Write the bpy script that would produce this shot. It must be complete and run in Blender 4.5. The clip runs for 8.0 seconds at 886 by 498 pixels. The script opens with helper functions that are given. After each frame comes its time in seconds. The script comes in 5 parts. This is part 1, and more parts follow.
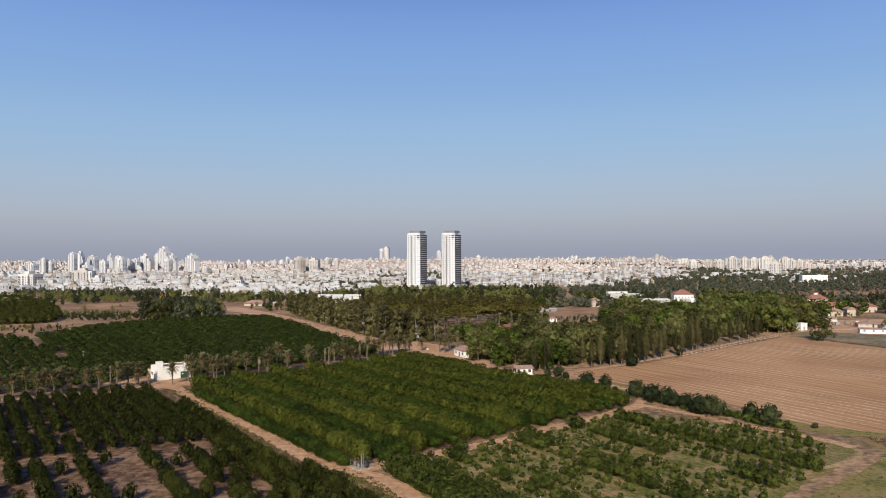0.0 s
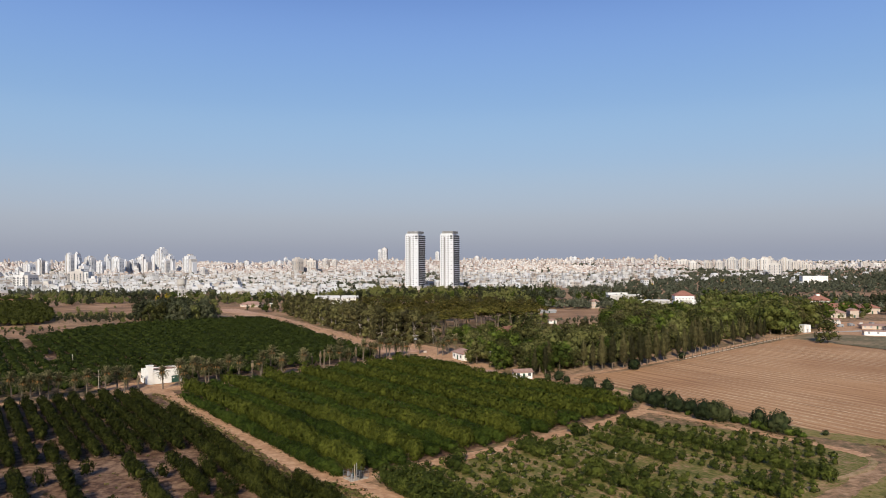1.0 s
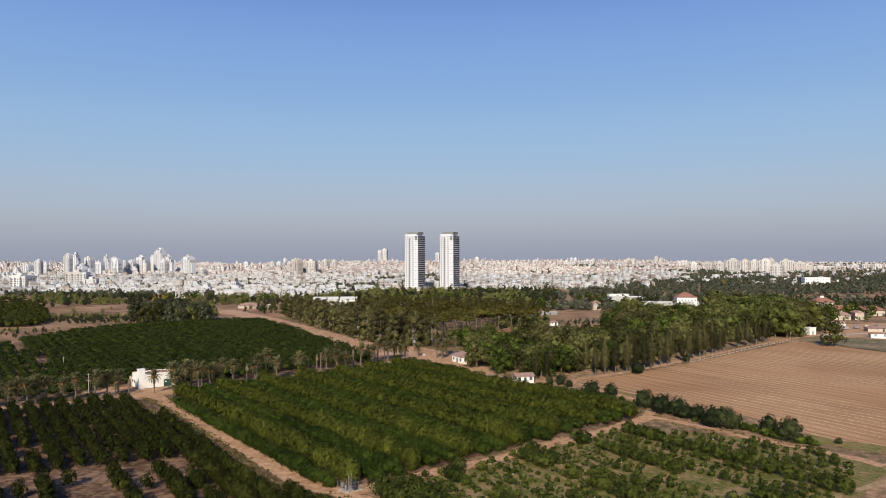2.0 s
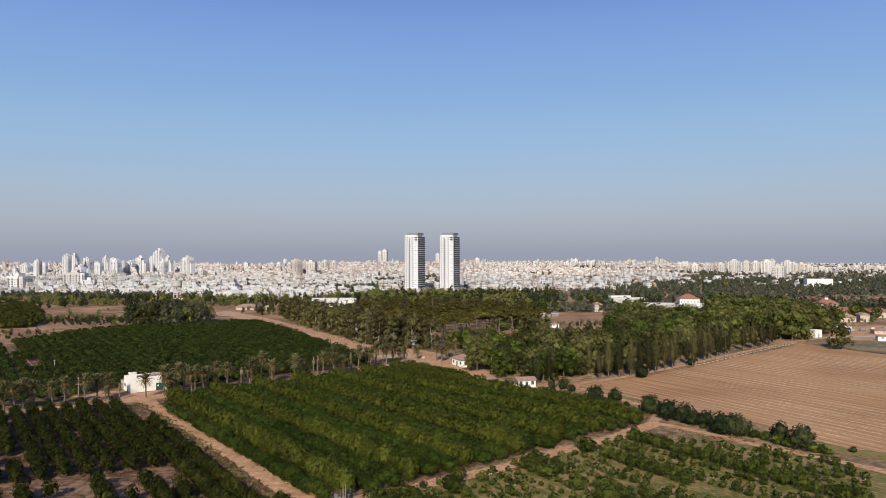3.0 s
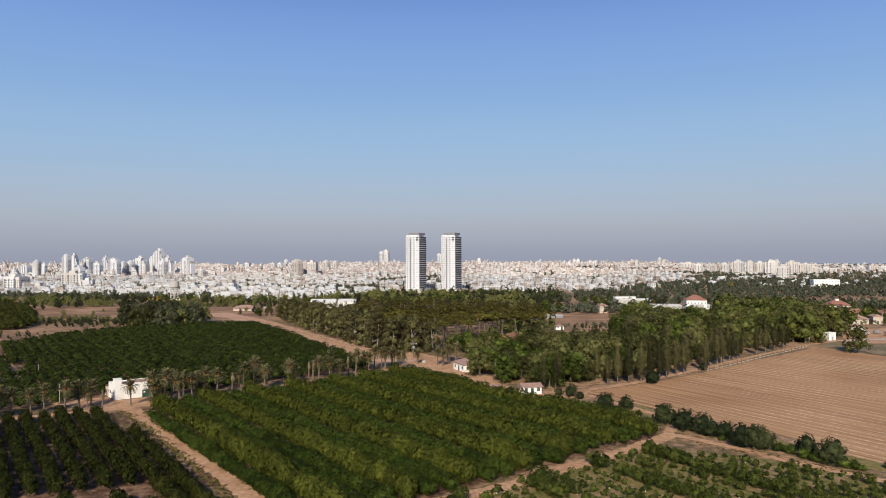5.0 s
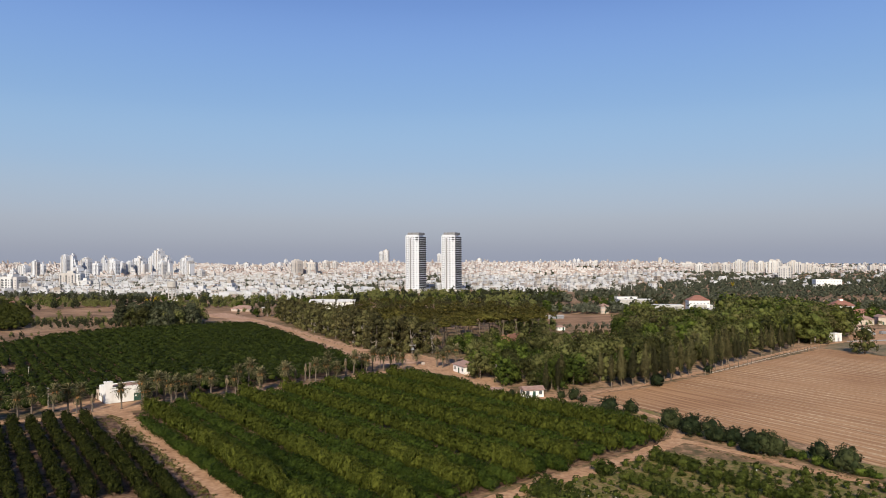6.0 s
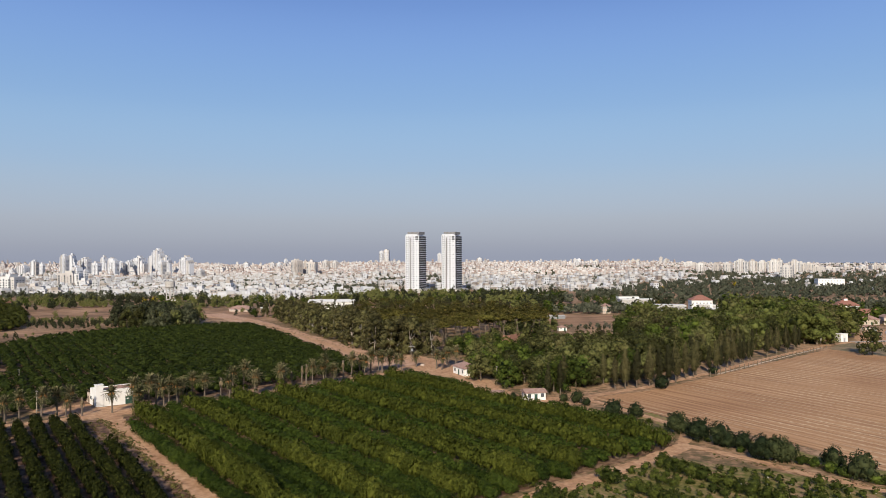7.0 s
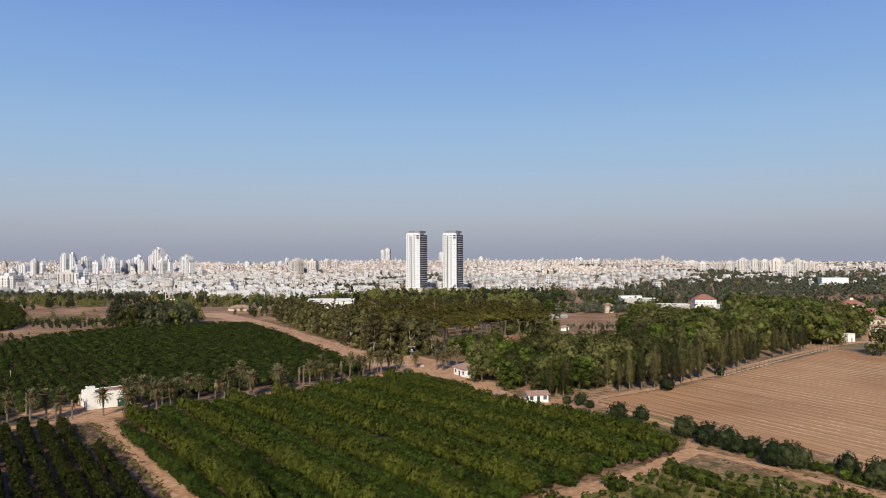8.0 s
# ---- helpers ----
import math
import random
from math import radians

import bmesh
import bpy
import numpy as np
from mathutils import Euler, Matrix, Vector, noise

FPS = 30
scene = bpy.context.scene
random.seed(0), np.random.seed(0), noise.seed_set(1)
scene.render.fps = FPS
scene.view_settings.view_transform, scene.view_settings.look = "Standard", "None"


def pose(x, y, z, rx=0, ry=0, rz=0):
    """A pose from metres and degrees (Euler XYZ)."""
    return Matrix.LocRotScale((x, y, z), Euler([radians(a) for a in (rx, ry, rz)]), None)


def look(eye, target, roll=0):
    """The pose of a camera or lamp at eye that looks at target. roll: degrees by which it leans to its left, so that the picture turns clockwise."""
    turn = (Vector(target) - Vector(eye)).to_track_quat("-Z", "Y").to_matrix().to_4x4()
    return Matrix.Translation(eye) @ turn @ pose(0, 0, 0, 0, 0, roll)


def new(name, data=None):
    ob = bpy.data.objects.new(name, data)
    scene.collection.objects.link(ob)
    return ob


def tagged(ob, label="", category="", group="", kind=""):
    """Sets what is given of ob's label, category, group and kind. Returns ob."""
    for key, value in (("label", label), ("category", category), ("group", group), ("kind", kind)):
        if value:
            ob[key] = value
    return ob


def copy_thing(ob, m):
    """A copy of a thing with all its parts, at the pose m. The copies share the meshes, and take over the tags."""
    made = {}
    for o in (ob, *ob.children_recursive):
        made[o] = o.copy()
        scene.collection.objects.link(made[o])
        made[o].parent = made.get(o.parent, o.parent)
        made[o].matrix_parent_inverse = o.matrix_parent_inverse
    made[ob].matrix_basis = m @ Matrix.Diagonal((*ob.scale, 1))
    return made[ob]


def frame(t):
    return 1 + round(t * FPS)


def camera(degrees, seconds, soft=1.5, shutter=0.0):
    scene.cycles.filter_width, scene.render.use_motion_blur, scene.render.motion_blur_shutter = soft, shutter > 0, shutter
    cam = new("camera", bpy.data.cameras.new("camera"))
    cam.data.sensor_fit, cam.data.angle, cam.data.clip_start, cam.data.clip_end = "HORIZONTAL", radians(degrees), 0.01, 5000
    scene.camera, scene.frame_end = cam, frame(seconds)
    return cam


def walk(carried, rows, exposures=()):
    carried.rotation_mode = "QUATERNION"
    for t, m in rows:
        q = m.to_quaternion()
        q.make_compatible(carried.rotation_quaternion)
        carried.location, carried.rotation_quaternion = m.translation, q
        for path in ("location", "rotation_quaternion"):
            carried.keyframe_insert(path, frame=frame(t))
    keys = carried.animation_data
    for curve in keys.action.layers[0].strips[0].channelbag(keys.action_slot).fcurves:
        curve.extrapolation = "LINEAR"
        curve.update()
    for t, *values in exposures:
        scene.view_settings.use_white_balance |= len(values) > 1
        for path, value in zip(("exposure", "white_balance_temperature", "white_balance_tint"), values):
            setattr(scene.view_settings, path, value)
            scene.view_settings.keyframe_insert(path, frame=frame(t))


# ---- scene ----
cam = camera(63.0, 8.0, soft=0.55)
PATH = [
    (0, (0.028, -3.046, 46.626), (-0.042, -1.047, 46.642), -0.3),
    (0.5, (0.047, 0.304, 46.662), (-0.02, 2.303, 46.678), -0.3),
    (1, (0.076, 3.666, 46.71), (0.01, 5.665, 46.728), -0.3),
    (1.5, (0.106, 7.014, 46.736), (0.04, 9.013, 46.755), -0.27),
    (3, (0.18, 16.958, 46.725), (0.113, 18.956, 46.748), -0.18),
    (3.5, (0.137, 20.228, 46.72), (0.069, 22.226, 46.743), -0.15),
    (4, (0.048, 23.456, 46.704), (-0.021, 25.455, 46.728), -0.13),
    (4.5, (-0.031, 26.599, 46.67), (-0.102, 28.598, 46.694), -0.15),
    (6, (-0.064, 36.013, 46.53), (-0.136, 38.012, 46.554), -0.2),
    (6.5, (-0.012, 39.046, 46.506), (-0.085, 41.044, 46.529), -0.22),
    (7, (0.044, 41.996, 46.453), (-0.029, 43.994, 46.476), -0.24),
    (7.5, (0.128, 44.91, 46.424), (0.053, 46.909, 46.446), -0.25),
    (8, (0.267, 47.893, 46.407), (0.19, 49.892, 46.427), -0.25),
]
walk(cam, [(t, look(eye, target, roll)) for t, eye, target, roll in PATH])

# ---- world, sun, exposure ----
SUN_TO = Vector((-0.12 * math.cos(radians(30)), -0.993 * math.cos(radians(30)), math.sin(radians(30))))
world = bpy.data.worlds.new("world")
scene.world = world
world.use_nodes = True
wn, wl = world.node_tree.nodes, world.node_tree.links
wn.clear()
sky = wn.new("ShaderNodeTexSky")
sky.sky_type, sky.sun_disc = "NISHITA", False
sky.sun_elevation, sky.sun_rotation = radians(30), radians(187)
sky.altitude, sky.air_density, sky.dust_density, sky.ozone_density = 0, 1.0, 2.5, 2.5
wbg, wout = wn.new("ShaderNodeBackground"), wn.new("ShaderNodeOutputWorld")
wbg.inputs["Strength"].default_value = 0.10
# hazy air: the sky pales towards the horizon, over the clear sky's own colours
wtc, wsep = wn.new("ShaderNodeTexCoord"), wn.new("ShaderNodeSeparateXYZ")
wramp, wmix = wn.new("ShaderNodeValToRGB"), wn.new("ShaderNodeMix")
wmix.data_type = "RGBA"
HAZE = ((0.0, (0.355, 0.385, 0.485)), (0.025, (0.40, 0.433, 0.522)), (0.06, (0.43, 0.49, 0.595)), (0.12, (0.37, 0.51, 0.70)), (0.20, (0.28, 0.46, 0.745)), (0.33, (0.172, 0.315, 0.69)), (0.6, (0.055, 0.125, 0.34)), (1.0, (0.035, 0.08, 0.22)))
wscale = wn.new("ShaderNodeVectorMath")
wscale.operation = "SCALE"
wscale.inputs["Scale"].default_value = 10.0
wramp.color_ramp.interpolation = "CARDINAL"
wels = wramp.color_ramp.elements
while len(wels) < len(HAZE):
    wels.new(0.5)
for el, (p, c) in zip(wels, HAZE):
    el.position, el.color = p, (*c, 1)
wmix.inputs[0].default_value = 0.85
wl.new(wtc.outputs["Generated"], wsep.inputs[0])
wl.new(wsep.outputs["Z"], wramp.inputs[0])
wl.new(sky.outputs[0], wmix.inputs[6])
wl.new(wramp.outputs[0], wscale.inputs[0])
wl.new(wscale.outputs[0], wmix.inputs[7])
wl.new(wmix.outputs[2], wbg.inputs[0])
wl.new(wbg.outputs[0], wout.inputs[0])

sun = new("sun", bpy.data.lights.new("sun", "SUN"))
sun.data.energy, sun.data.angle, sun.data.color = 5.0, radians(0.53), (1.0, 0.91, 0.77)
sun.matrix_world = look(SUN_TO * 100, (0, 0, 0))
scene.view_settings.exposure = 0.0

# ---- materials ----
def mat(name, ramp, scale=1.0, detail=6.0, rough=0.85, bump=0.0, island=0.0, obj=0.0, big=0.0, big_scale=0.03,
        stretch=None, spec=0.3, translucent=0.0, metal=0.0, bump_scale=None, hue=0.0, tight=1.0):
    """Noise on world position picks the colour off a ramp; island, obj and big shift it."""
    m = bpy.data.materials.new(name)
    m.use_nodes = True
    n, l = m.node_tree.nodes, m.node_tree.links
    b = n["Principled BSDF"]
    geo = n.new("ShaderNodeNewGeometry")
    vec = geo.outputs["Position"]
    if stretch:
        mp = n.new("ShaderNodeMapping")
        mp.vector_type = "TEXTURE"
        mp.inputs["Rotation"].default_value[2] = radians(stretch[0])
        mp.inputs["Scale"].default_value = stretch[1]
        l.new(vec, mp.inputs[0])
        vec = mp.outputs[0]
    tex = n.new("ShaderNodeTexNoise")
    tex.inputs["Scale"].default_value, tex.inputs["Detail"].default_value = scale, detail
    tex.inputs["Roughness"].default_value = 0.62
    l.new(vec, tex.inputs["Vector"])
    val = tex.outputs[0]

    def add(val, out, gain):
        a = n.new("ShaderNodeMath")
        a.operation = "MULTIPLY_ADD"
        l.new(out, a.inputs[0])
        a.inputs[1].default_value = gain
        l.new(val, a.inputs[2])
        s = n.new("ShaderNodeMath")
        s.operation = "SUBTRACT"
        l.new(a.outputs[0], s.inputs[0])
        s.inputs[1].default_value = gain / 2
        return s.outputs[0]

    if island:
        val = add(val, geo.outputs["Random Per Island"], island)
    if obj:
        val = add(val, n.new("ShaderNodeObjectInfo").outputs["Random"], obj)
    if big:
        t2 = n.new("ShaderNodeTexNoise")
        t2.inputs["Scale"].default_value, t2.inputs["Detail"].default_value = big_scale, 4
        l.new(geo.outputs["Position"], t2.inputs["Vector"])
        val = add(val, t2.outputs[0], big)
    cr = n.new("ShaderNodeValToRGB")
    els = cr.color_ramp.elements
    while len(els) < len(ramp):
        els.new(0.5)
    for e, (p, c) in zip(els, ramp):
        e.position, e.color = 0.5 + (p - 0.5) * tight, (*c, 1)
    l.new(val, cr.inputs[0])
    col = cr.outputs[0]
    if hue:
        t3 = n.new("ShaderNodeTexNoise")
        t3.inputs["Scale"].default_value, t3.inputs["Detail"].default_value = 0.11, 1
        l.new(geo.outputs["Position"], t3.inputs["Vector"])
        base = n.new("ShaderNodeValue")
        base.outputs[0].default_value = 0.5
        turn = add(add(base.outputs[0], t3.outputs[0], hue * 1.6), n.new("ShaderNodeObjectInfo").outputs["Random"], hue)
        hs = n.new("ShaderNodeHueSaturation")
        l.new(turn, hs.inputs["Hue"])
        l.new(col, hs.inputs["Color"])
        col = hs.outputs[0]
    l.new(col, b.inputs["Base Color"])
    b.inputs["Roughness"].default_value, b.inputs["Metallic"].default_value = rough, metal
    b.inputs["Specular IOR Level"].default_value = spec
    if bump:
        bt = n.new("ShaderNodeTexNoise")
        bt.inputs["Scale"].default_value, bt.inputs["Detail"].default_value = bump_scale or scale * 3, 5
        l.new(vec, bt.inputs["Vector"])
        bp = n.new("ShaderNodeBump")
        bp.inputs["Strength"].default_value, bp.inputs["Distance"].default_value = 1.0, bump
        l.new(bt.outputs[0], bp.inputs["Height"])
        l.new(bp.outputs[0], b.inputs["Normal"])
    if translucent:
        tr, mx = n.new("ShaderNodeBsdfTranslucent"), n.new("ShaderNodeMixShader")
        l.new(col, tr.inputs[0])
        mx.inputs[0].default_value = translucent
        l.new(b.outputs[0], mx.inputs[1])
        l.new(tr.outputs[0], mx.inputs[2])
        l.new(mx.outputs[0], n["Material Output"].inputs[0])
    return m


def leaf(name, dark, mid, light, island=0.28, obj=0.25, big=0.3, big_scale=0.12, hue=0.0, relief=0.05):
    # the tight ramp's dark end stands in for shade between small leaves
    return mat(name, [(0.2, dark), (0.5, mid), (0.85, light)], scale=1.3, detail=5, rough=0.75, spec=0.08, tight=0.5,
               island=island, obj=obj, big=big, big_scale=big_scale, translucent=0.05, hue=hue, bump=relief, bump_scale=5.0)


M = {}
M["citrus"] = leaf("citrus_leaves", (0.012, 0.021, 0.003), (0.029, 0.047, 0.006), (0.062, 0.084, 0.012), island=0.2, big=0.12)
M["citrus_dark"] = leaf("dark_citrus_leaves", (0.010, 0.013, 0.002), (0.027, 0.032, 0.005), (0.060, 0.064, 0.012), big=0.12)
M["citrus_light"] = leaf("light_citrus_leaves", (0.034, 0.041, 0.005), (0.064, 0.074, 0.010), (0.106, 0.114, 0.017), island=0.2, big=0.12)
M["citrus_far"] = leaf("far_citrus_leaves", (0.016, 0.024, 0.004), (0.036, 0.049, 0.008), (0.074, 0.088, 0.016), big=0.12)
M["young"] = leaf("young_leaves", (0.024, 0.033, 0.006), (0.046, 0.058, 0.010), (0.088, 0.100, 0.019))
M["euc"] = leaf("eucalyptus_leaves", (0.038, 0.036, 0.014), (0.078, 0.072, 0.027), (0.140, 0.120, 0.048), obj=0.35, hue=0.03)
M["pine"] = leaf("pine_needles", (0.042, 0.041, 0.009), (0.086, 0.077, 0.017), (0.145, 0.118, 0.029), hue=0.025)
M["cypress"] = leaf("cypress_leaves", (0.024, 0.025, 0.010), (0.050, 0.046, 0.018), (0.092, 0.078, 0.033), obj=0.5, hue=0.03)
M["ficus"] = leaf("broad_leaves", (0.024, 0.036, 0.006), (0.053, 0.073, 0.011), (0.102, 0.124, 0.021), obj=0.5, hue=0.03)
M["shrub"] = leaf("shrub_leaves", (0.030, 0.034, 0.010), (0.072, 0.074, 0.022), (0.142, 0.132, 0.045), obj=0.55, hue=0.04)
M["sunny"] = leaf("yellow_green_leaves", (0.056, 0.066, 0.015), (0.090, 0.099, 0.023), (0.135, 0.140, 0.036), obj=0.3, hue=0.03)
M["darkbush"] = leaf("dark_bush_leaves", (0.013, 0.020, 0.008), (0.026, 0.035, 0.013), (0.055, 0.063, 0.024))
# far foliage lightened and greyed: distance haze mixed into the leaf colour
M["farleaf"] = leaf("hazed_far_leaves", (0.056, 0.064, 0.042), (0.098, 0.104, 0.068), (0.150, 0.150, 0.100), obj=0.4, hue=0.03, relief=0)
M["greyleaf"] = leaf("grey_green_leaves", (0.028, 0.033, 0.016), (0.056, 0.062, 0.031), (0.100, 0.102, 0.055), obj=0.4, hue=0.03)
M["yellow"] = leaf("yellow_flowers", (0.12, 0.10, 0.01), (0.32, 0.24, 0.02), (0.5, 0.38, 0.04), relief=0)
M["frond"] = leaf("palm_fronds", (0.042, 0.045, 0.018), (0.105, 0.100, 0.042), (0.250, 0.212, 0.112), island=0.6, relief=0)
M["dryfrond"] = leaf("dry_fronds", (0.11, 0.08, 0.045), (0.20, 0.15, 0.09), (0.30, 0.23, 0.14), relief=0)
M["bark"] = mat("bark", [(0.3, (0.10, 0.075, 0.05)), (0.7, (0.22, 0.17, 0.12))], scale=3, rough=0.9, bump=0.03, obj=0.2)
M["palebark"] = mat("pale_bark", [(0.3, (0.20, 0.165, 0.13)), (0.7, (0.38, 0.33, 0.27))], scale=2, rough=0.85, obj=0.2)
M["palmbark"] = mat("palm_bark", [(0.3, (0.09, 0.068, 0.05)), (0.7, (0.21, 0.165, 0.125))], scale=4, rough=0.9, bump=0.03)
M["whitewash"] = mat("whitewashed_bark", [(0.3, (0.5, 0.48, 0.42)), (0.7, (0.75, 0.72, 0.66))], scale=4, rough=0.9)
M["ground"] = mat("dry_ground", [(0.2, (0.105, 0.082, 0.032)), (0.42, (0.205, 0.128, 0.064)), (0.60, (0.33, 0.195, 0.108)), (0.82, (0.43, 0.275, 0.16))],
                  scale=0.4, detail=10, bump=0.10, big=0.6, big_scale=0.03, tight=0.5)
M["road"] = mat("sandy_road", [(0.22, (0.31, 0.162, 0.082)), (0.5, (0.47, 0.268, 0.146)), (0.78, (0.59, 0.375, 0.225))], scale=0.6, detail=8,
                bump=0.04, big=0.35, big_scale=0.08, tight=0.65)
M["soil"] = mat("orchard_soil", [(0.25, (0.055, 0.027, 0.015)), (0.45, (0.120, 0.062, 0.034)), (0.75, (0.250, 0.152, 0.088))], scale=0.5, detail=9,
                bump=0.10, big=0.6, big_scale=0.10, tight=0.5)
M["earthroad"] = mat("broad_earth_road", [(0.22, (0.34, 0.18, 0.105)), (0.5, (0.50, 0.295, 0.185)), (0.78, (0.60, 0.40, 0.27))], scale=0.4, detail=8,
                     bump=0.04, big=0.3, big_scale=0.06, tight=0.65)
M["sandsoil"] = mat("sandy_orchard_soil", [(0.25, (0.068, 0.032, 0.018)), (0.45, (0.140, 0.076, 0.043)), (0.7, (0.28, 0.172, 0.104))], scale=0.5, detail=10,
                    bump=0.10, big=0.5, big_scale=0.09, tight=0.55)
M["datestalk"] = mat("orange_date_stalks", [(0.3, (0.28, 0.12, 0.035)), (0.7, (0.42, 0.21, 0.07))], scale=3, rough=0.8)
M["grass"] = mat("thin_grass", [(0.22, (0.075, 0.078, 0.011)), (0.40, (0.125, 0.120, 0.022)), (0.54, (0.190, 0.155, 0.046)), (0.66, (0.28, 0.175, 0.090)), (0.85, (0.36, 0.235, 0.130))],
                 scale=1.6, detail=10, bump=0.12, big=0.6, big_scale=0.16, stretch=(-57, (2.4, 1.3, 1.0)), tight=0.62)
M["meadow"] = mat("dry_meadow", [(0.20, (0.105, 0.094, 0.018)), (0.42, (0.175, 0.148, 0.034)), (0.58, (0.235, 0.185, 0.058)), (0.72, (0.265, 0.175, 0.075)), (0.88, (0.19, 0.095, 0.05))],
                  scale=0.7, detail=10, bump=0.12, big=0.9, big_scale=0.07, tight=0.55)
M["trodden"] = mat("trodden_grass", [(0.3, (0.21, 0.165, 0.06)), (0.5, (0.30, 0.21, 0.10)), (0.75, (0.42, 0.28, 0.16))], scale=0.7, detail=9, bump=0.05, big=0.5, big_scale=0.08, tight=0.65)
M["tuft"] = leaf("weed_leaves", (0.07, 0.075, 0.02), (0.13, 0.12, 0.035), (0.20, 0.165, 0.06), island=0.7, relief=0)
M["drytuft"] = leaf("dry_weed_stems", (0.10, 0.055, 0.030), (0.17, 0.10, 0.055), (0.27, 0.175, 0.095), island=0.7, relief=0)
M["lawn"] = mat("dry_lawn", [(0.25, (0.125, 0.105, 0.050)), (0.5, (0.185, 0.145, 0.075)), (0.8, (0.29, 0.20, 0.115))], scale=0.35, detail=9,
                bump=0.05, big=0.7, big_scale=0.05, tight=0.5)
M["dryweeds"] = mat("dry_weeds", [(0.25, (0.085, 0.042, 0.020)), (0.5, (0.175, 0.088, 0.044)), (0.75, (0.29, 0.165, 0.085))], scale=0.5, detail=8, bump=0.1,
                    big=0.4, big_scale=0.06, tight=0.6)


def stubble(name):
    """Harvested earth: pale straw swaths along the rows, broken by larger patches and fine grain."""
    m = mat(name, [(0.25, (0.225, 0.108, 0.048)), (0.42, (0.335, 0.174, 0.080)), (0.58, (0.445, 0.246, 0.118)), (0.78, (0.555, 0.338, 0.175))],
            scale=1.0, detail=6, bump=0.05, big=0.45, big_scale=0.018, stretch=(-58.5, (60, 1.2, 1.0)), tight=0.9)
    n, l = m.node_tree.nodes, m.node_tree.links
    b = n["Principled BSDF"]
    ground_col = b.inputs["Base Color"].links[0].from_socket
    geo, mp, wv = n.new("ShaderNodeNewGeometry"), n.new("ShaderNodeMapping"), n.new("ShaderNodeTexWave")
    mp.vector_type = "TEXTURE"
    mp.inputs["Rotation"].default_value[2] = radians(-58.5)
    l.new(geo.outputs["Position"], mp.inputs[0])
    wv.bands_direction = "Y"
    wv.inputs["Scale"].default_value, wv.inputs["Distortion"].default_value = 0.080, 2.0
    wv.inputs["Detail"].default_value, wv.inputs["Detail Scale"].default_value = 3, 0.35
    l.new(mp.outputs[0], wv.inputs["Vector"])
    sharp, patch, fine, amt = n.new("ShaderNodeMapRange"), n.new("ShaderNodeTexNoise"), n.new("ShaderNodeTexNoise"), n.new("ShaderNodeMath")
    sharp.inputs["From Min"].default_value, sharp.inputs["From Max"].default_value = 0.58, 0.92
    l.new(wv.outputs["Fac"], sharp.inputs["Value"])
    patch.inputs["Scale"].default_value, patch.inputs["Detail"].default_value = 0.022, 5
    fine.inputs["Scale"].default_value, fine.inputs["Detail"].default_value = 0.9, 6
    l.new(geo.outputs["Position"], patch.inputs["Vector"])
    l.new(geo.outputs["Position"], fine.inputs["Vector"])
    both = n.new("ShaderNodeMath")
    both.operation, amt.operation = "MULTIPLY", "MULTIPLY"
    far = n.new("ShaderNodeMapRange")
    far.inputs["From Min"].default_value, far.inputs["From Max"].default_value = 0.42, 0.62
    l.new(patch.outputs[0], far.inputs["Value"])
    l.new(sharp.outputs[0], both.inputs[0])
    l.new(far.outputs[0], both.inputs[1])
    l.new(both.outputs[0], amt.inputs[0])
    grain = n.new("ShaderNodeMapRange")
    grain.inputs["From Min"].default_value, grain.inputs["From Max"].default_value = 0.35, 0.65
    l.new(fine.outputs[0], grain.inputs["Value"])
    l.new(grain.outputs[0], amt.inputs[1])
    mx = n.new("ShaderNodeMix")
    mx.data_type = "RGBA"
    mx.inputs[7].default_value = (0.66, 0.50, 0.31, 1)
    l.new(amt.outputs[0], mx.inputs[0])
    l.new(ground_col, mx.inputs[6])
    l.new(mx.outputs[2], b.inputs["Base Color"])
    return m


M["field"] = stubble("stubble_field")
M["tilled"] = mat("tilled_earth", [(0.25, (0.15, 0.085, 0.042)), (0.5, (0.295, 0.165, 0.085)), (0.75, (0.42, 0.25, 0.14))], scale=0.2, detail=8, bump=0.05, big=0.6, big_scale=0.03, stretch=(-20, (6, 1, 1)), tight=0.65)
M["stone"] = mat("pale_stone", [(0.3, (0.40, 0.33, 0.25)), (0.7, (0.60, 0.52, 0.42))], scale=1.2, bump=0.03)
M["concrete"] = mat("concrete", [(0.3, (0.36, 0.34, 0.31)), (0.7, (0.52, 0.49, 0.45))], scale=0.8, bump=0.01)
M["plaster"] = mat("white_plaster", [(0.2, (0.66, 0.63, 0.56)), (0.45, (0.80, 0.78, 0.73)), (0.8, (0.84, 0.83, 0.80))], scale=0.5, detail=7, big=0.2, big_scale=0.1)
M["cream"] = mat("cream_plaster", [(0.2, (0.44, 0.35, 0.275)), (0.7, (0.59, 0.49, 0.41))], scale=0.4, detail=7)
# the slight blue in tower and high-rise paint stands in for haze
M["tower"] = mat("hazed_white_cladding", [(0.2, (0.60, 0.61, 0.635)), (0.8, (0.68, 0.69, 0.715))], scale=0.2, rough=0.6)
M["highrise"] = mat("hazed_tower_paint", [(0.1, (0.47, 0.43, 0.39)), (0.35, (0.56, 0.555, 0.56)), (0.7, (0.64, 0.65, 0.67))], scale=0.02, detail=2, rough=0.7, obj=0.8)
M["beige"] = mat("beige_paint", [(0.15, (0.43, 0.38, 0.34)), (0.5, (0.54, 0.505, 0.47)), (0.8, (0.61, 0.60, 0.585))], scale=0.02, detail=2, rough=0.7, obj=0.7)
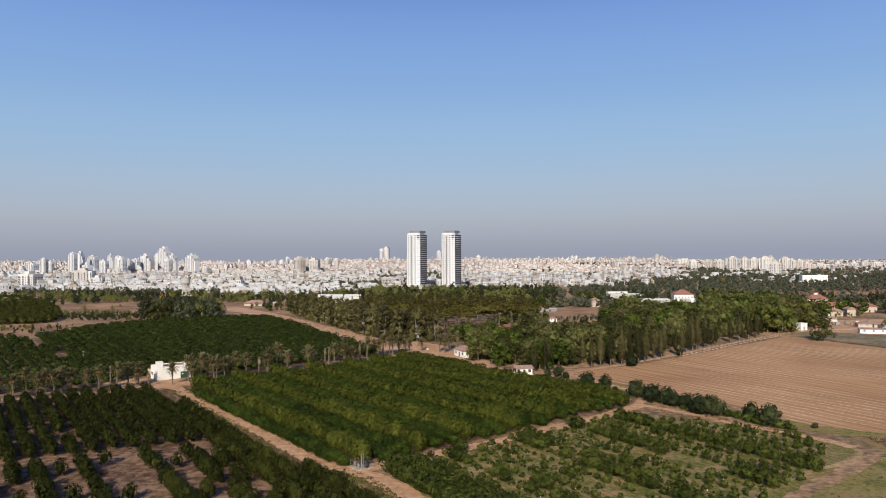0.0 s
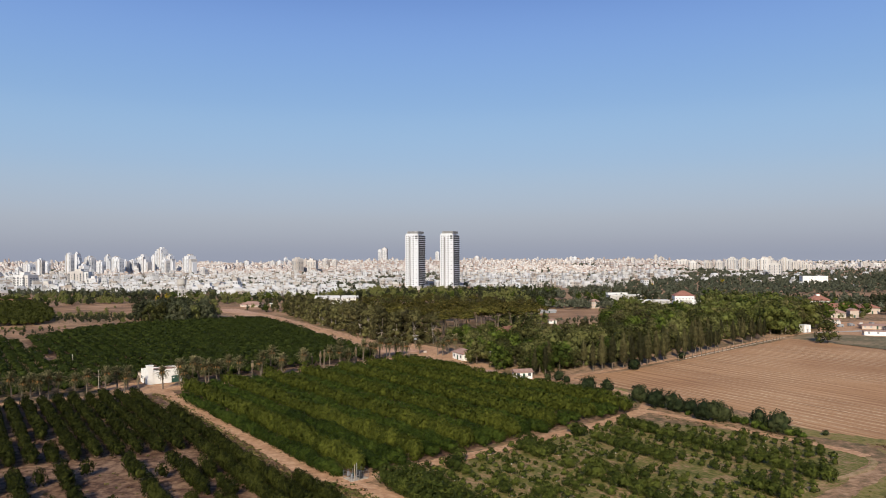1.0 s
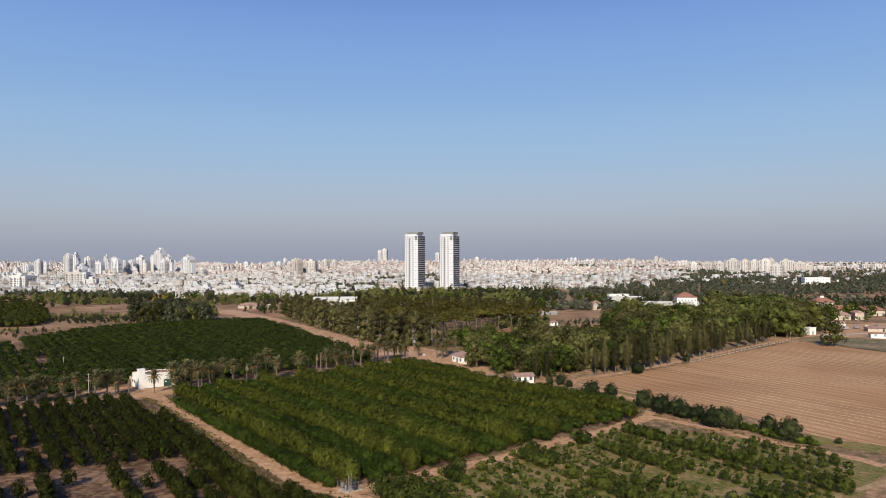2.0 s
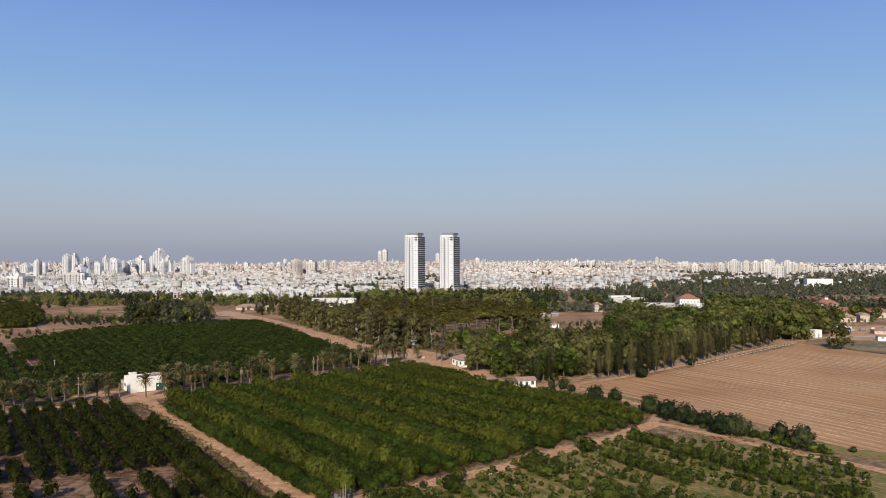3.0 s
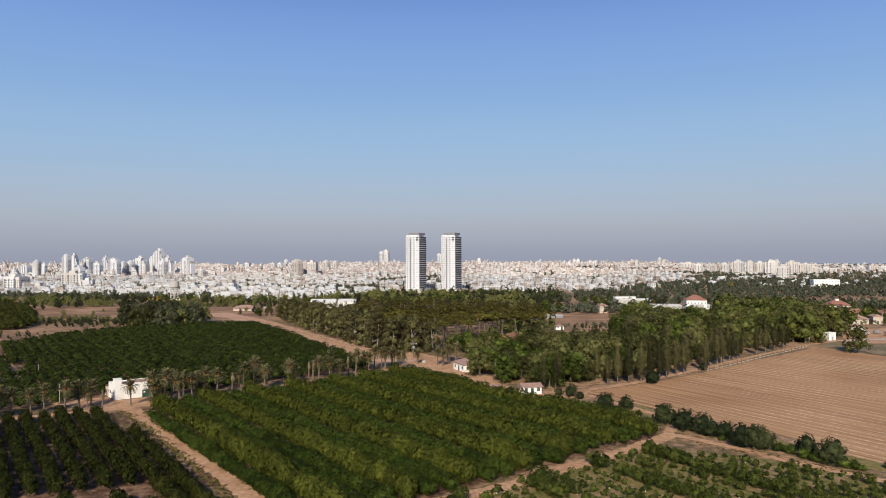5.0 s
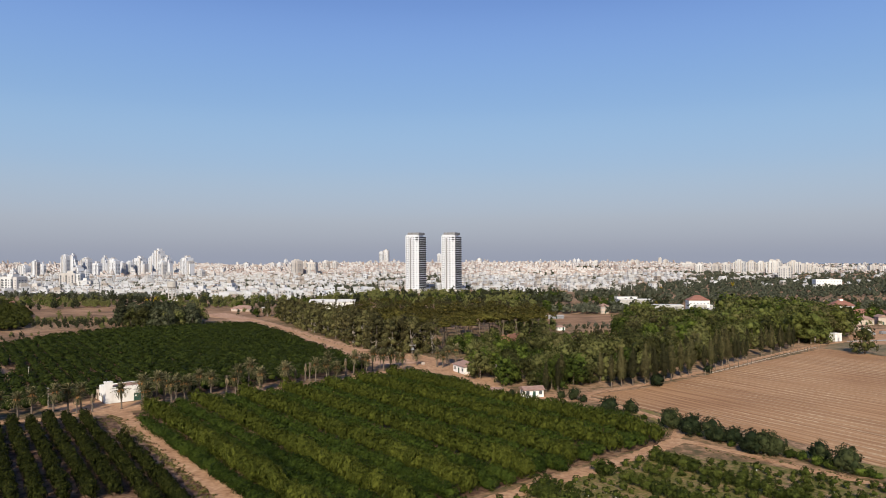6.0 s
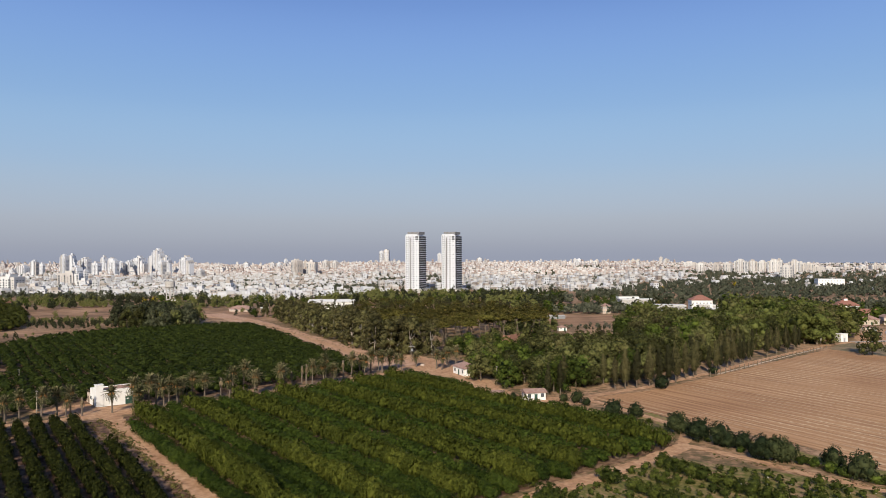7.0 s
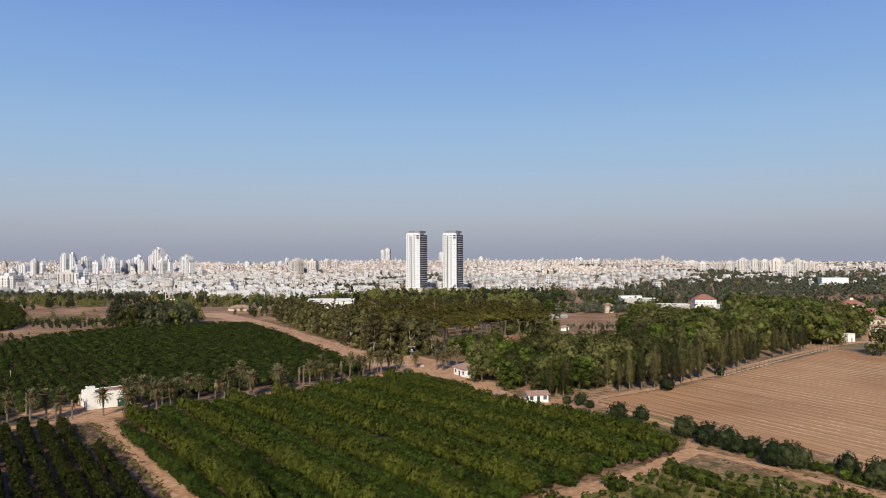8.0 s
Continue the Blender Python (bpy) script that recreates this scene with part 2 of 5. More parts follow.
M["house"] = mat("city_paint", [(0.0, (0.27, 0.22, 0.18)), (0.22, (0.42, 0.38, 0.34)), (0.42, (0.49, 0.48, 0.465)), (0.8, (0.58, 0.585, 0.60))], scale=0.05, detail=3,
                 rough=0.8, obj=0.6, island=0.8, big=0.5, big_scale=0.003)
# rosy, low-contrast wall colours with the distance haze painted in
M["fartown"] = mat("hazed_town_paint", [(0.05, (0.33, 0.25, 0.21)), (0.35, (0.47, 0.395, 0.355)), (0.55, (0.56, 0.51, 0.475)), (0.8, (0.64, 0.62, 0.60))], scale=0.03, detail=3, rough=0.85,
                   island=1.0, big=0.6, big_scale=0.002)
M["roofgrey"] = mat("grey_roof", [(0.3, (0.16, 0.16, 0.16)), (0.7, (0.26, 0.25, 0.24))], scale=0.5)
M["tile"] = mat("clay_tiles", [(0.25, (0.20, 0.085, 0.060)), (0.55, (0.29, 0.135, 0.098)), (0.8, (0.37, 0.19, 0.145))], scale=1.5, detail=6, bump=0.03, big=0.3, big_scale=0.2)
M["paletile"] = mat("faded_tiles", [(0.25, (0.27, 0.155, 0.12)), (0.7, (0.39, 0.26, 0.21))], scale=1.0, detail=6, bump=0.03)
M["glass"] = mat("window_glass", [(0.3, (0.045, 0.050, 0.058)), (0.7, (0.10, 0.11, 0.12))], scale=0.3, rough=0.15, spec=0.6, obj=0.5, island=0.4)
# greyer panes for far buildings: haze put into the glass colour
M["paleglass"] = mat("haze_paled_glass", [(0.3, (0.24, 0.25, 0.26)), (0.7, (0.36, 0.37, 0.38))], scale=0.3, rough=0.3, spec=0.5, obj=0.5)
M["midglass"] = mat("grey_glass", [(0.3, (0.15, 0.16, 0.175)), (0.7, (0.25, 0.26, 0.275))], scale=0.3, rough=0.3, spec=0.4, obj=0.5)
M["dark"] = mat("dark_metal", [(0.3, (0.025, 0.025, 0.027)), (0.7, (0.05, 0.05, 0.052))], scale=2, rough=0.5)
M["steel"] = mat("galvanised_steel", [(0.3, (0.35, 0.36, 0.37)), (0.7, (0.5, 0.5, 0.5))], scale=2, rough=0.45, metal=0.6)
M["green"] = mat("green_paint", [(0.3, (0.02, 0.06, 0.045)), (0.7, (0.04, 0.09, 0.065))], scale=2, rough=0.6)
M["sheet"] = mat("white_sheet_metal", [(0.3, (0.62, 0.60, 0.55)), (0.7, (0.76, 0.74, 0.70))], scale=0.5, rough=0.6)
M["brick"] = mat("red_earth_wall", [(0.3, (0.28, 0.13, 0.085)), (0.7, (0.40, 0.22, 0.15))], scale=0.8, bump=0.04)
M["water"] = mat("sea_water", [(0.3, (0.05, 0.08, 0.13)), (0.7, (0.07, 0.10, 0.15))], scale=0.01, rough=0.25, spec=0.5)


# ---- mesh helpers ----
def put(name, me, parent=None, m=None):
    ob = new(name, me)
    if parent:
        ob.parent = parent
    if m is not None:
        ob.matrix_basis = m
    return ob


def part(name, bm, material, parent=None, label="", m=None):
    """Link a bmesh as one mesh object, under a thing or a part."""
    me = bpy.data.meshes.new(name)
    bm.to_mesh(me)
    bm.free()
    me.materials.append(material)
    return tagged(put(name, me, parent, m), label)


def tris(name, V, T, material, N=None):
    """A mesh from arrays of corners and triangles."""
    me = bpy.data.meshes.new(name)
    me.vertices.add(len(V))
    me.vertices.foreach_set("co", np.asarray(V, np.float32).ravel())
    me.loops.add(len(T) * 3)
    me.loops.foreach_set("vertex_index", np.asarray(T, np.int32).ravel())
    me.polygons.add(len(T))
    me.polygons.foreach_set("loop_start", np.arange(len(T), dtype=np.int32) * 3)
    me.polygons.foreach_set("use_smooth", np.full(len(T), N is not None))
    me.materials.append(material)
    me.update(calc_edges=True)
    if N is not None:
        me.normals_split_custom_set_from_vertices(np.asarray(N, np.float32))
    return me


def box(bm, x0, x1, y0, y1, z0, z1, m=None):
    v = bmesh.ops.create_cube(bm, size=1.0, matrix=Matrix.Translation(((x0 + x1) / 2, (y0 + y1) / 2, (z0 + z1) / 2)) @ Matrix.Diagonal((x1 - x0, y1 - y0, z1 - z0, 1)))["verts"]
    if m is not None:
        bmesh.ops.transform(bm, matrix=m, verts=v)
    return bm


def rod(bm, a, b, r0, r1, n=6):
    a, b = Vector(a), Vector(b)
    m = Matrix.Translation((a + b) / 2) @ (b - a).to_track_quat("Z", "Y").to_matrix().to_4x4()
    bmesh.ops.create_cone(bm, cap_ends=True, segments=n, radius1=r0, radius2=r1, depth=(b - a).length, matrix=m)
    return bm


def bx(*a, **k):
    return box(bmesh.new(), *a, **k)


def inside(poly, x, y):
    c = False
    for i in range(len(poly)):
        (x1, y1), (x2, y2) = poly[i], poly[i - 1]
        if (y1 > y) != (y2 > y) and x < (x2 - x1) * (y - y1) / (y2 - y1) + x1:
            c = not c
    return c


def along(pts, step):
    """Points every step metres along a line of corners, with the direction there."""
    out = []
    for (ax, ay), (b_x, b_y) in zip(pts, pts[1:]):
        d = math.hypot(b_x - ax, b_y - ay)
        k = max(1, round(d / step))
        for i in range(k):
            out.append((ax + (b_x - ax) * i / k, ay + (b_y - ay) * i / k, (b_x - ax) / d, (b_y - ay) / d))
    out.append((*pts[-1], out[-1][2], out[-1][3]))
    return out


def sheet(name, poly, z, material, label, category, rough_edge=0.6, step=3.0):
    """A thin slab of ground with an uneven edge."""
    bm = bmesh.new()
    loop = []
    for x, y, dx, dy in along(list(poly) + [poly[0]], step)[:-1]:
        w = rough_edge * (noise.noise((x * 0.23, y * 0.23, z)) + 0.6 * noise.noise((x * 0.9, y * 0.9, z + 3)))
        loop.append(bm.verts.new((x - dy * w, y + dx * w, z)))
    f = bm.faces.new(loop)
    if f.normal.z < 0:
        f.normal_flip()
    bmesh.ops.triangulate(bm, faces=[f])
    return tagged(part(name, bm, material), label, category, kind="structure")


def strip(name, pts, width, z, material, label, category="road"):
    """A track of uneven width along a line of corners, with a low crown and two wheel ruts."""
    bm = bmesh.new()
    rows = []
    p = along(pts, 1.1)
    for i, (x, y, dx, dy) in enumerate(p):
        if 0 < i < len(p) - 1:
            dx, dy = (p[i + 1][0] - p[i - 1][0]), (p[i + 1][1] - p[i - 1][1])
            q = math.hypot(dx, dy)
            dx, dy = dx / q, dy / q
        a = width / 2 * (1 + 0.30 * noise.noise((x * 0.15, y * 0.15, 1)) + 0.34 * noise.noise((x * 0.6, y * 0.6, 2)))
        c = width / 2 * (1 + 0.30 * noise.noise((x * 0.15, y * 0.15, 5)) + 0.34 * noise.noise((x * 0.6, y * 0.6, 6)))
        prof = ((-a, 0.0), (-0.62 * a, 0.05), (-0.40 * a, 0.01), (0, 0.06), (0.40 * c, 0.01), (0.62 * c, 0.05), (c, 0.0))
        rows.append([bm.verts.new((x - dy * s, y + dx * s, z + h)) for s, h in prof])
    for r, s in zip(rows, rows[1:]):
        for i in range(6):
            bm.faces.new((r[i], r[i + 1], s[i + 1], s[i]))
    bmesh.ops.recalc_face_normals(bm, faces=bm.faces[:])
    return tagged(part(name, bm, material), label, category, kind="structure")


# ---- plants ----
ib = bmesh.new()
bmesh.ops.create_icosphere(ib, subdivisions=1, radius=1)
ICO_V = np.array([v.co[:] for v in ib.verts])
ICO_T = np.array([[v.index for v in f.verts] for f in ib.faces])
ib.free()
ib = bmesh.new()
bmesh.ops.create_icosphere(ib, subdivisions=2, radius=1)
ICO2_V = np.array([v.co[:] for v in ib.verts])
ICO2_T = np.array([[v.index for v in f.verts] for f in ib.faces])
ib.free()


def crown(seed, lobes, n, size, low=-0.55, core=0.56, puff=0.36, cores=99, ruffle=0.38):
    """Leaf clumps on rounded tufts over lobes (x, y, z, rx, ry, rz), round solid cores: corners, triangles and normals."""
    rng = np.random.default_rng(seed)
    n, size = int(n * 1.7), size * 0.80
    L = np.array(lobes, float)
    w = (L[:, 3] * L[:, 4] + L[:, 3] * L[:, 5])

    def unit(q):
        return q / np.linalg.norm(q, axis=1)[:, None]

    m = max(6, min(180, n // 11 if n > 150 else n // 6))
    d = unit(rng.normal(size=(m * 6, 3)))
    d = d[d[:, 2] > low][:m]
    pick = rng.choice(len(L), len(d), p=w / w.sum())
    c, r = L[pick, :3], L[pick, 3:]
    pc = c + d * r * (0.70 + 0.22 * rng.random((len(d), 1)))
    keep = np.ones(len(pc), bool)
    for k, q in enumerate(L):
        e = (((pc - q[:3]) / q[3:]) ** 2).sum(1)
        keep &= ~((pick != k) & (e < 0.40))
    pc, out, r = pc[keep], unit(d[keep] / r[keep]), r[keep]
    pr = puff * r * (0.65 + 0.7 * rng.random((len(pc), 1)))
    j = rng.integers(0, len(pc), n)
    q = unit(unit(rng.normal(size=(n, 3))) + 0.75 * out[j] + np.array((0, 0, 0.25)))
    p = pc[j] + q * pr[j] * (0.50 + 0.58 * rng.random((n, 1)) ** 0.6)
    nn = unit(0.80 * q + 0.50 * out[j] + ruffle * rng.normal(size=(n, 3)))
    face = unit(nn + (ruffle + 0.05) * rng.normal(size=(n, 3)))
    t1 = unit(np.cross(face, rng.normal(size=face.shape)))
    t2 = np.cross(face, t1)
    s = size * (0.55 + 0.9 * rng.random((n, 1)))
    V = np.stack([p + t1 * s, p + t2 * s * 0.75 - t1 * s * 0.5, p - t2 * s * 0.75 - t1 * s * 0.5], 1).reshape(-1, 3)
    N = np.repeat(nn, 3, 0)
    T = np.arange(n * 3).reshape(-1, 3)
    IV, IT = (ICO2_V, ICO2_T) if cores == 1 else (ICO_V, ICO_T)
    for q in L[:cores]:
        sw = core * (0.86 + 0.28 * rng.random((len(IV), 1)))
        T = np.concatenate([T, IT + len(V)])
        V = np.concatenate([V, q[:3] + IV * q[3:] * sw])
        N = np.concatenate([N, unit(IV / q[3:])])
    return V, T, N


def cluster(seed, n, rx, rz, z, lob, flat=0.7):
    """n lobes spread through an ellipsoid of half-width rx and half-height rz about height z."""
    rng = np.random.default_rng(seed)
    out = []
    for i in range(n):
        a = i * 2.399 + rng.random()
        q = math.sqrt((i + 0.5) / n)
        h = z + rz * (1.0 - 1.9 * q ** 2 + rng.uniform(-0.3, 0.25))
        s = lob * rng.uniform(0.75, 1.2)
        out.append((rx * q * 0.8 * math.cos(a), rx * q * 0.8 * math.sin(a), h, s, s, s * flat))
    return out


def limbs(h0, r, tips, lean=(0, 0), n=6):
    """A tapered trunk to height h0 and limbs out to the lobes."""
    bm = bmesh.new()
    top = Vector((lean[0], lean[1], h0))
    mid = top * 0.5 + Vector((-lean[0] * 0.15, -lean[1] * 0.15, 0))
    rod(bm, (0, 0, -0.1), mid, r, r * 0.8, n)
    rod(bm, mid, top, r * 0.8, r * 0.62, n)
    for t in tips:
        rod(bm, top - Vector((0, 0, 0.05 * h0)), t, r * 0.45, r * 0.12, 5)
    return bm


def plant(name, trunk_bm, bark, V, T, N, leaves, label, category, group="", crown_label=""):
    """A tree: an empty at its foot with trunk and crown."""
    e = new(name)
    tagged(e, label, category, group)
    part("trunk", trunk_bm, bark, e)
    tagged(put("crown", tris("crown", V, T, leaves, N), e), crown_label)
    return e


def hide_away(things):
    """Takes the pattern copies, built at the origin, out again."""
    for ob in things:
        for o in (*ob.children_recursive, ob):
            bpy.data.objects.remove(o)


def merge(name, models, spots, material, label, category):
    """One object of kind stuff: models (corners, triangles and perhaps normals) set at spots (x, y, z, yaw, scale, height scale)."""
    Vs, Ts, Ns, k = [], [], [], 0
    for i, (x, y, z, a, s, sz) in enumerate(spots):
        V, T, *N = models[i % len(models)]
        c, q = math.cos(a) * s, math.sin(a) * s
        Vs.append(np.stack([V[:, 0] * c - V[:, 1] * q + x, V[:, 0] * q + V[:, 1] * c + y, V[:, 2] * s * sz + z], 1))
        Ts.append(T + k)
        if N:
            c, q, N = math.cos(a), math.sin(a), N[0]
            Ns.append(np.stack([N[:, 0] * c - N[:, 1] * q, N[:, 0] * q + N[:, 1] * c, N[:, 2]], 1))
        k += len(V)
    ob = put(name, tris(name, np.concatenate(Vs), np.concatenate(Ts), material, np.concatenate(Ns) if Ns else None))
    return tagged(ob, label, category, kind="stuff")


def scatter(poly, step, seed, jitter=0.4):
    rng = np.random.default_rng(seed)
    xs, ys = [p[0] for p in poly], [p[1] for p in poly]
    out = []
    for i in range(int((max(xs) - min(xs)) / step) + 1):
        for j in range(int((max(ys) - min(ys)) / step) + 1):
            x = min(xs) + (i + 0.5 * (j % 2) + rng.uniform(-jitter, jitter)) * step
            y = min(ys) + (j + rng.uniform(-jitter, jitter)) * step
            if inside(poly, x, y):
                out.append((x, y))
    return out


def rows_in(poly, u, gap, step, seed, phase=0.0):
    """Spots in straight rows along u, gap apart, step along the row; gives x, y, row number."""
    rng = np.random.default_rng(seed)
    nx, ny = -u[1], u[0]
    if nx < 0:
        nx, ny = -nx, -ny
    offs = [x * nx + y * ny for x, y in poly]
    runs = [x * u[0] + y * u[1] for x, y in poly]
    out = []
    for r in range(math.floor(min(offs) / gap), int(max(offs) / gap) + 1):
        for s in range(math.ceil(min(runs) / step), int(max(runs) / step) + 1):
            o, a = (r + phase) * gap + rng.uniform(-0.3, 0.3), s * step + rng.uniform(-0.35, 0.35)
            x, y = o * nx + a * u[0], o * ny + a * u[1]
            if inside(poly, x, y):
                out.append((x, y, r))
    return out


# ---- ground, tracks, fields ----
def flat(name, x0, x1, y0, y1, z, material, label, category):
    bm = bmesh.new()
    bm.faces.new([bm.verts.new(p) for p in ((x0, y0, z), (x1, y0, z), (x1, y1, z), (x0, y1, z))])
    return tagged(part(name, bm, material), label, category, kind="structure")


flat("ground", -4900, 4900, -1500, 4990, 0.0, M["ground"], "dry tan plain with patches of weeds", "ground")
flat("water", 350, 4890, 3750, 4980, 0.3, M["water"], "far blue-grey sea along the horizon", "sea")

U_A, U_B, U_D = (0.624, -0.782), (0.590, -0.807), (0.545, -0.838)
BLOCK_A = [(-102.2, 250.7), (-35.2, 161.2), (-28.5, 156.5), (-20, 159.5), (4, 181), (27, 201.5), (45, 216.5), (50.5, 221), (48, 232), (44, 243), (38.5, 253), (30, 261), (14, 268), (3, 283), (-3, 305), (-22, 325), (-58, 288)]
BLOCK_B = [(-112, 243), (-94, 221), (-85, 213), (-67, 191), (-40.7, 154), (-33, 150), (-18, 131), (-4, 111), (-60, 90), (-150, 140), (-182, 196), (-152, 219), (-134, 229)]
BLOCK_C = [(-96, 278), (-41, 334), (-52, 358), (-84, 416), (-148, 532), (-169, 526), (-192, 514), (-220, 497), (-244, 461), (-246, 425), (-249, 400), (-170, 305), (-128, 268)]
BLOCK_C2 = [(-126, 263), (-133, 268), (-172, 305), (-253, 395), (-300, 412), (-360, 400), (-240, 262), (-186, 232), (-160, 236), (-142, 248)]
BLOCK_D = [(-17, 157), (11, 181), (44, 209), (53, 203), (64, 200), (84, 182), (84, 170), (72, 152), (56, 136), (36, 108), (-2, 112), (-9, 136)]
BLOCK_E = [(-490, 765), (-446, 738), (-341, 587), (-298, 515), (-296, 492), (-340, 470), (-470, 480), (-640, 765)]

sheet("soil", [(-107.5, 247.5), (-74.5, 207), (-35, 156), (-29, 150), (-15, 130), (0, 110), (-60, 84), (-152, 138), (-186, 196), (-154, 221), (-134, 231)], 0.03, M["sandsoil"], "bare reddish orchard soil between citrus rows", "soil", 1.0)
# two dark sheets put the shade of the row gaps into the soil colour
sheet("soil", BLOCK_A, 0.03, M["soil"], "soil painted dark as shade under the close citrus rows", "soil", 0.6)
sheet("soil", BLOCK_C, 0.03, M["soil"], "soil painted dark as shade under the dense orchard", "soil", 0.6)
sheet("grass", [(-19, 160), (11, 184), (45, 212), (54, 206), (66, 201), (88, 184), (92, 172), (78, 155), (60, 138), (36, 100), (-2, 104), (-9, 134)],
      0.03, M["grass"], "thin green-brown grass among young citrus trees", "grass", 1.0)
sheet("weeds", [(97, 186), (108, 176), (150, 150), (150, 80), (60, 80), (52, 118), (66, 139), (83, 154), (97, 168)], 0.035, M["meadow"],
      "rough dry grass verge with weeds", "grass", 1.5)
sheet("weeds", [(100, 180), (150, 160), (150, 110), (110, 120), (98, 160)], 0.05, M["dryweeds"], "brown dry weeds beside the field", "grass", 2.0)
sheet("field", [(40, 282), (47, 268), (60, 249), (71, 236), (84, 218), (92, 196), (101, 186), (150, 158), (420, 120), (330, 330), (205, 354), (190, 384), (182, 412), (136, 367), (96, 327), (62, 295)],
      0.04, M["field"], "wide harvested field with pale stubble lines", "field", 1.0)
sheet("lawn", [(178, 408), (196, 434), (216, 424), (240, 408), (330, 400), (330, 335), (206, 356), (190, 386)], 0.06, M["lawn"], "dry greenish lawn beside the field", "lawn", 1.0)
sheet("yard", [(-38, 376), (-60, 396), (-52, 402), (-24, 384), (-12, 366), (6, 330), (10, 300), (18, 283), (42, 284), (38, 272), (14, 272), (4, 285), (-2, 306), (-22, 328), (-30, 345)],
      0.05, M["road"], "bare orange earth yard beside the farm huts", "yard", 1.2)
sheet("yard", [(-126, 262), (-117, 263), (-103, 272), (-98, 268), (-97, 258), (-112, 247), (-122, 252), (-135, 258), (-128, 272)], 0.06, M["road"],
      "sandy forecourt before the white farmhouse", "yard", 0.8)
sheet("yard", [(205, 430), (250, 420), (330, 440), (330, 520), (250, 505), (222, 470)], 0.05, M["road"], "pale bare yard round the red-roofed school", "yard", 1.5)
sheet("field", [(56, 570), (70, 628), (112, 625), (126, 580), (118, 535), (80, 530), (64, 540)], 0.05, M["tilled"], "small tilled brown field in the woods", "field", 1.0)
sheet("field", [(255, 715), (255, 745), (420, 850), (720, 930), (720, 780), (430, 735)], 0.05, M["tilled"], "long brown field strip beyond the woods", "field", 2.0)
sheet("field", [(-404, 681), (-404, 700), (-380, 730), (-331, 712), (-277, 598), (-270, 560), (-299, 545), (-342, 585)], 0.05, M["tilled"], "bare brown earth field with scattered bushes", "field", 2.5)
sheet("field", [(-350, 474), (-293, 496), (-240, 512), (-214, 520), (-220, 500), (-250, 462), (-252, 430), (-262, 416), (-350, 440)], 0.05, M["tilled"], "bare brown strip above the orchard", "field", 2.0)
sheet("field", [(-225, 690), (-160, 660), (-150, 600), (-175, 575), (-230, 600), (-290, 690)], 0.045, M["tilled"], "bare brown slope below the sheds", "field", 2.0)

ROAD_L = [(-124, 268), (-109, 254.5), (-90, 232), (-67, 202.5), (-37, 163), (-28, 155), (-21, 149.5), (-15.5, 143), (-11, 136), (-2, 124), (9, 108), (21, 92)]
strip("road", ROAD_L, 5.2, 0.08, M["road"], "sandy orange farm track between orchards")
strip("road", [(-25, 153), (-12, 163), (5, 176), (27, 196), (43, 211), (53, 222)], 4.6, 0.10, M["road"], "sandy track beside the orchard")
strip("road", [(52, 223), (58, 216.5), (64.7, 209), (70.7, 200), (78.4, 191), (84.2, 185), (89.5, 178.5), (91.5, 173)], 3.0, 0.09, M["road"], "worn sandy track round the young trees")
strip("path", [(91.5, 172.6), (90.8, 168.5), (87, 163.5), (80, 158.5), (73, 154.5), (66, 148.5), (59, 142.5), (48, 128), (38, 112)], 1.5, 0.085, M["trodden"], "faint trodden path through the dry grass", "path")
strip("weeds", [(50, 258), (58, 240), (68, 224), (80, 207), (88, 196.5), (97, 189), (120, 176), (150, 160)], 7.5, 0.045, M["meadow"], "weedy strip of dry grass at the field edge", "grass")
sheet("weeds", [(-31, 152.5), (-26.5, 151), (-21.5, 146.5), (-17.5, 139), (-8, 127), (-13, 126), (-20, 134), (-31, 149)], 0.06, M["grass"], "weedy green corner beside the farm track", "grass", 1.0)
strip("road", [(52, 222), (56, 232), (55, 246), (46, 264), (40, 276)], 3.0, 0.10, M["road"], "narrow track along the field edge")
strip("road", [(-109, 254), (-127, 240), (-145, 231), (-170, 220)], 4.0, 0.09, M["road"], "sandy lane under the palms")
strip("road", [(-109, 258), (-96, 262), (-76, 283), (-55, 302), (-36, 328), (-24, 345), (-12, 352), (2, 336)], 3.4, 0.07, M["road"], "sandy lane under the palms")
strip("road", [(-30, 350), (-42, 372), (-62, 398), (-110, 480), (-150, 548), (-172, 580), (-215, 640)], 19.0, 0.07, M["earthroad"], "broad orange earth road along the wood")
strip("road", [(-38, 378), (-58, 396), (-106, 478), (-146, 548), (-168, 582)], 4.5, 0.13, M["road"], "pale worn track on the earth road")
strip("road", [(-172, 302), (-205, 345), (-252, 394), (-300, 430)], 3.0, 0.08, M["road"], "thin track between two orchards")
strip("road", [(40, 284), (62, 301), (96, 334), (136, 376), (180, 420), (205, 438), (230, 446)], 3.2, 0.11, M["road"], "sandy path between field and trees")
strip("road", [(-160, 570), (-200, 600), (-225, 640), (-260, 720)], 5.0, 0.10, M["road"], "pale dirt road climbing to the sheds")
strip("road", [(205, 438), (260, 452), (340, 470)], 5.0, 0.12, M["concrete"], "grey driveway to the school")
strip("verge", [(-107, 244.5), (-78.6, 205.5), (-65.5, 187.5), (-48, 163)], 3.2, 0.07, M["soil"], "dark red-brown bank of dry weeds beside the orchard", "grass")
strip("verge", [(-66, 390), (-74, 402), (-119, 482), (-163, 550)], 9.0, 0.16, M["dryweeds"], "reddish weedy verge of the orchard", "grass")

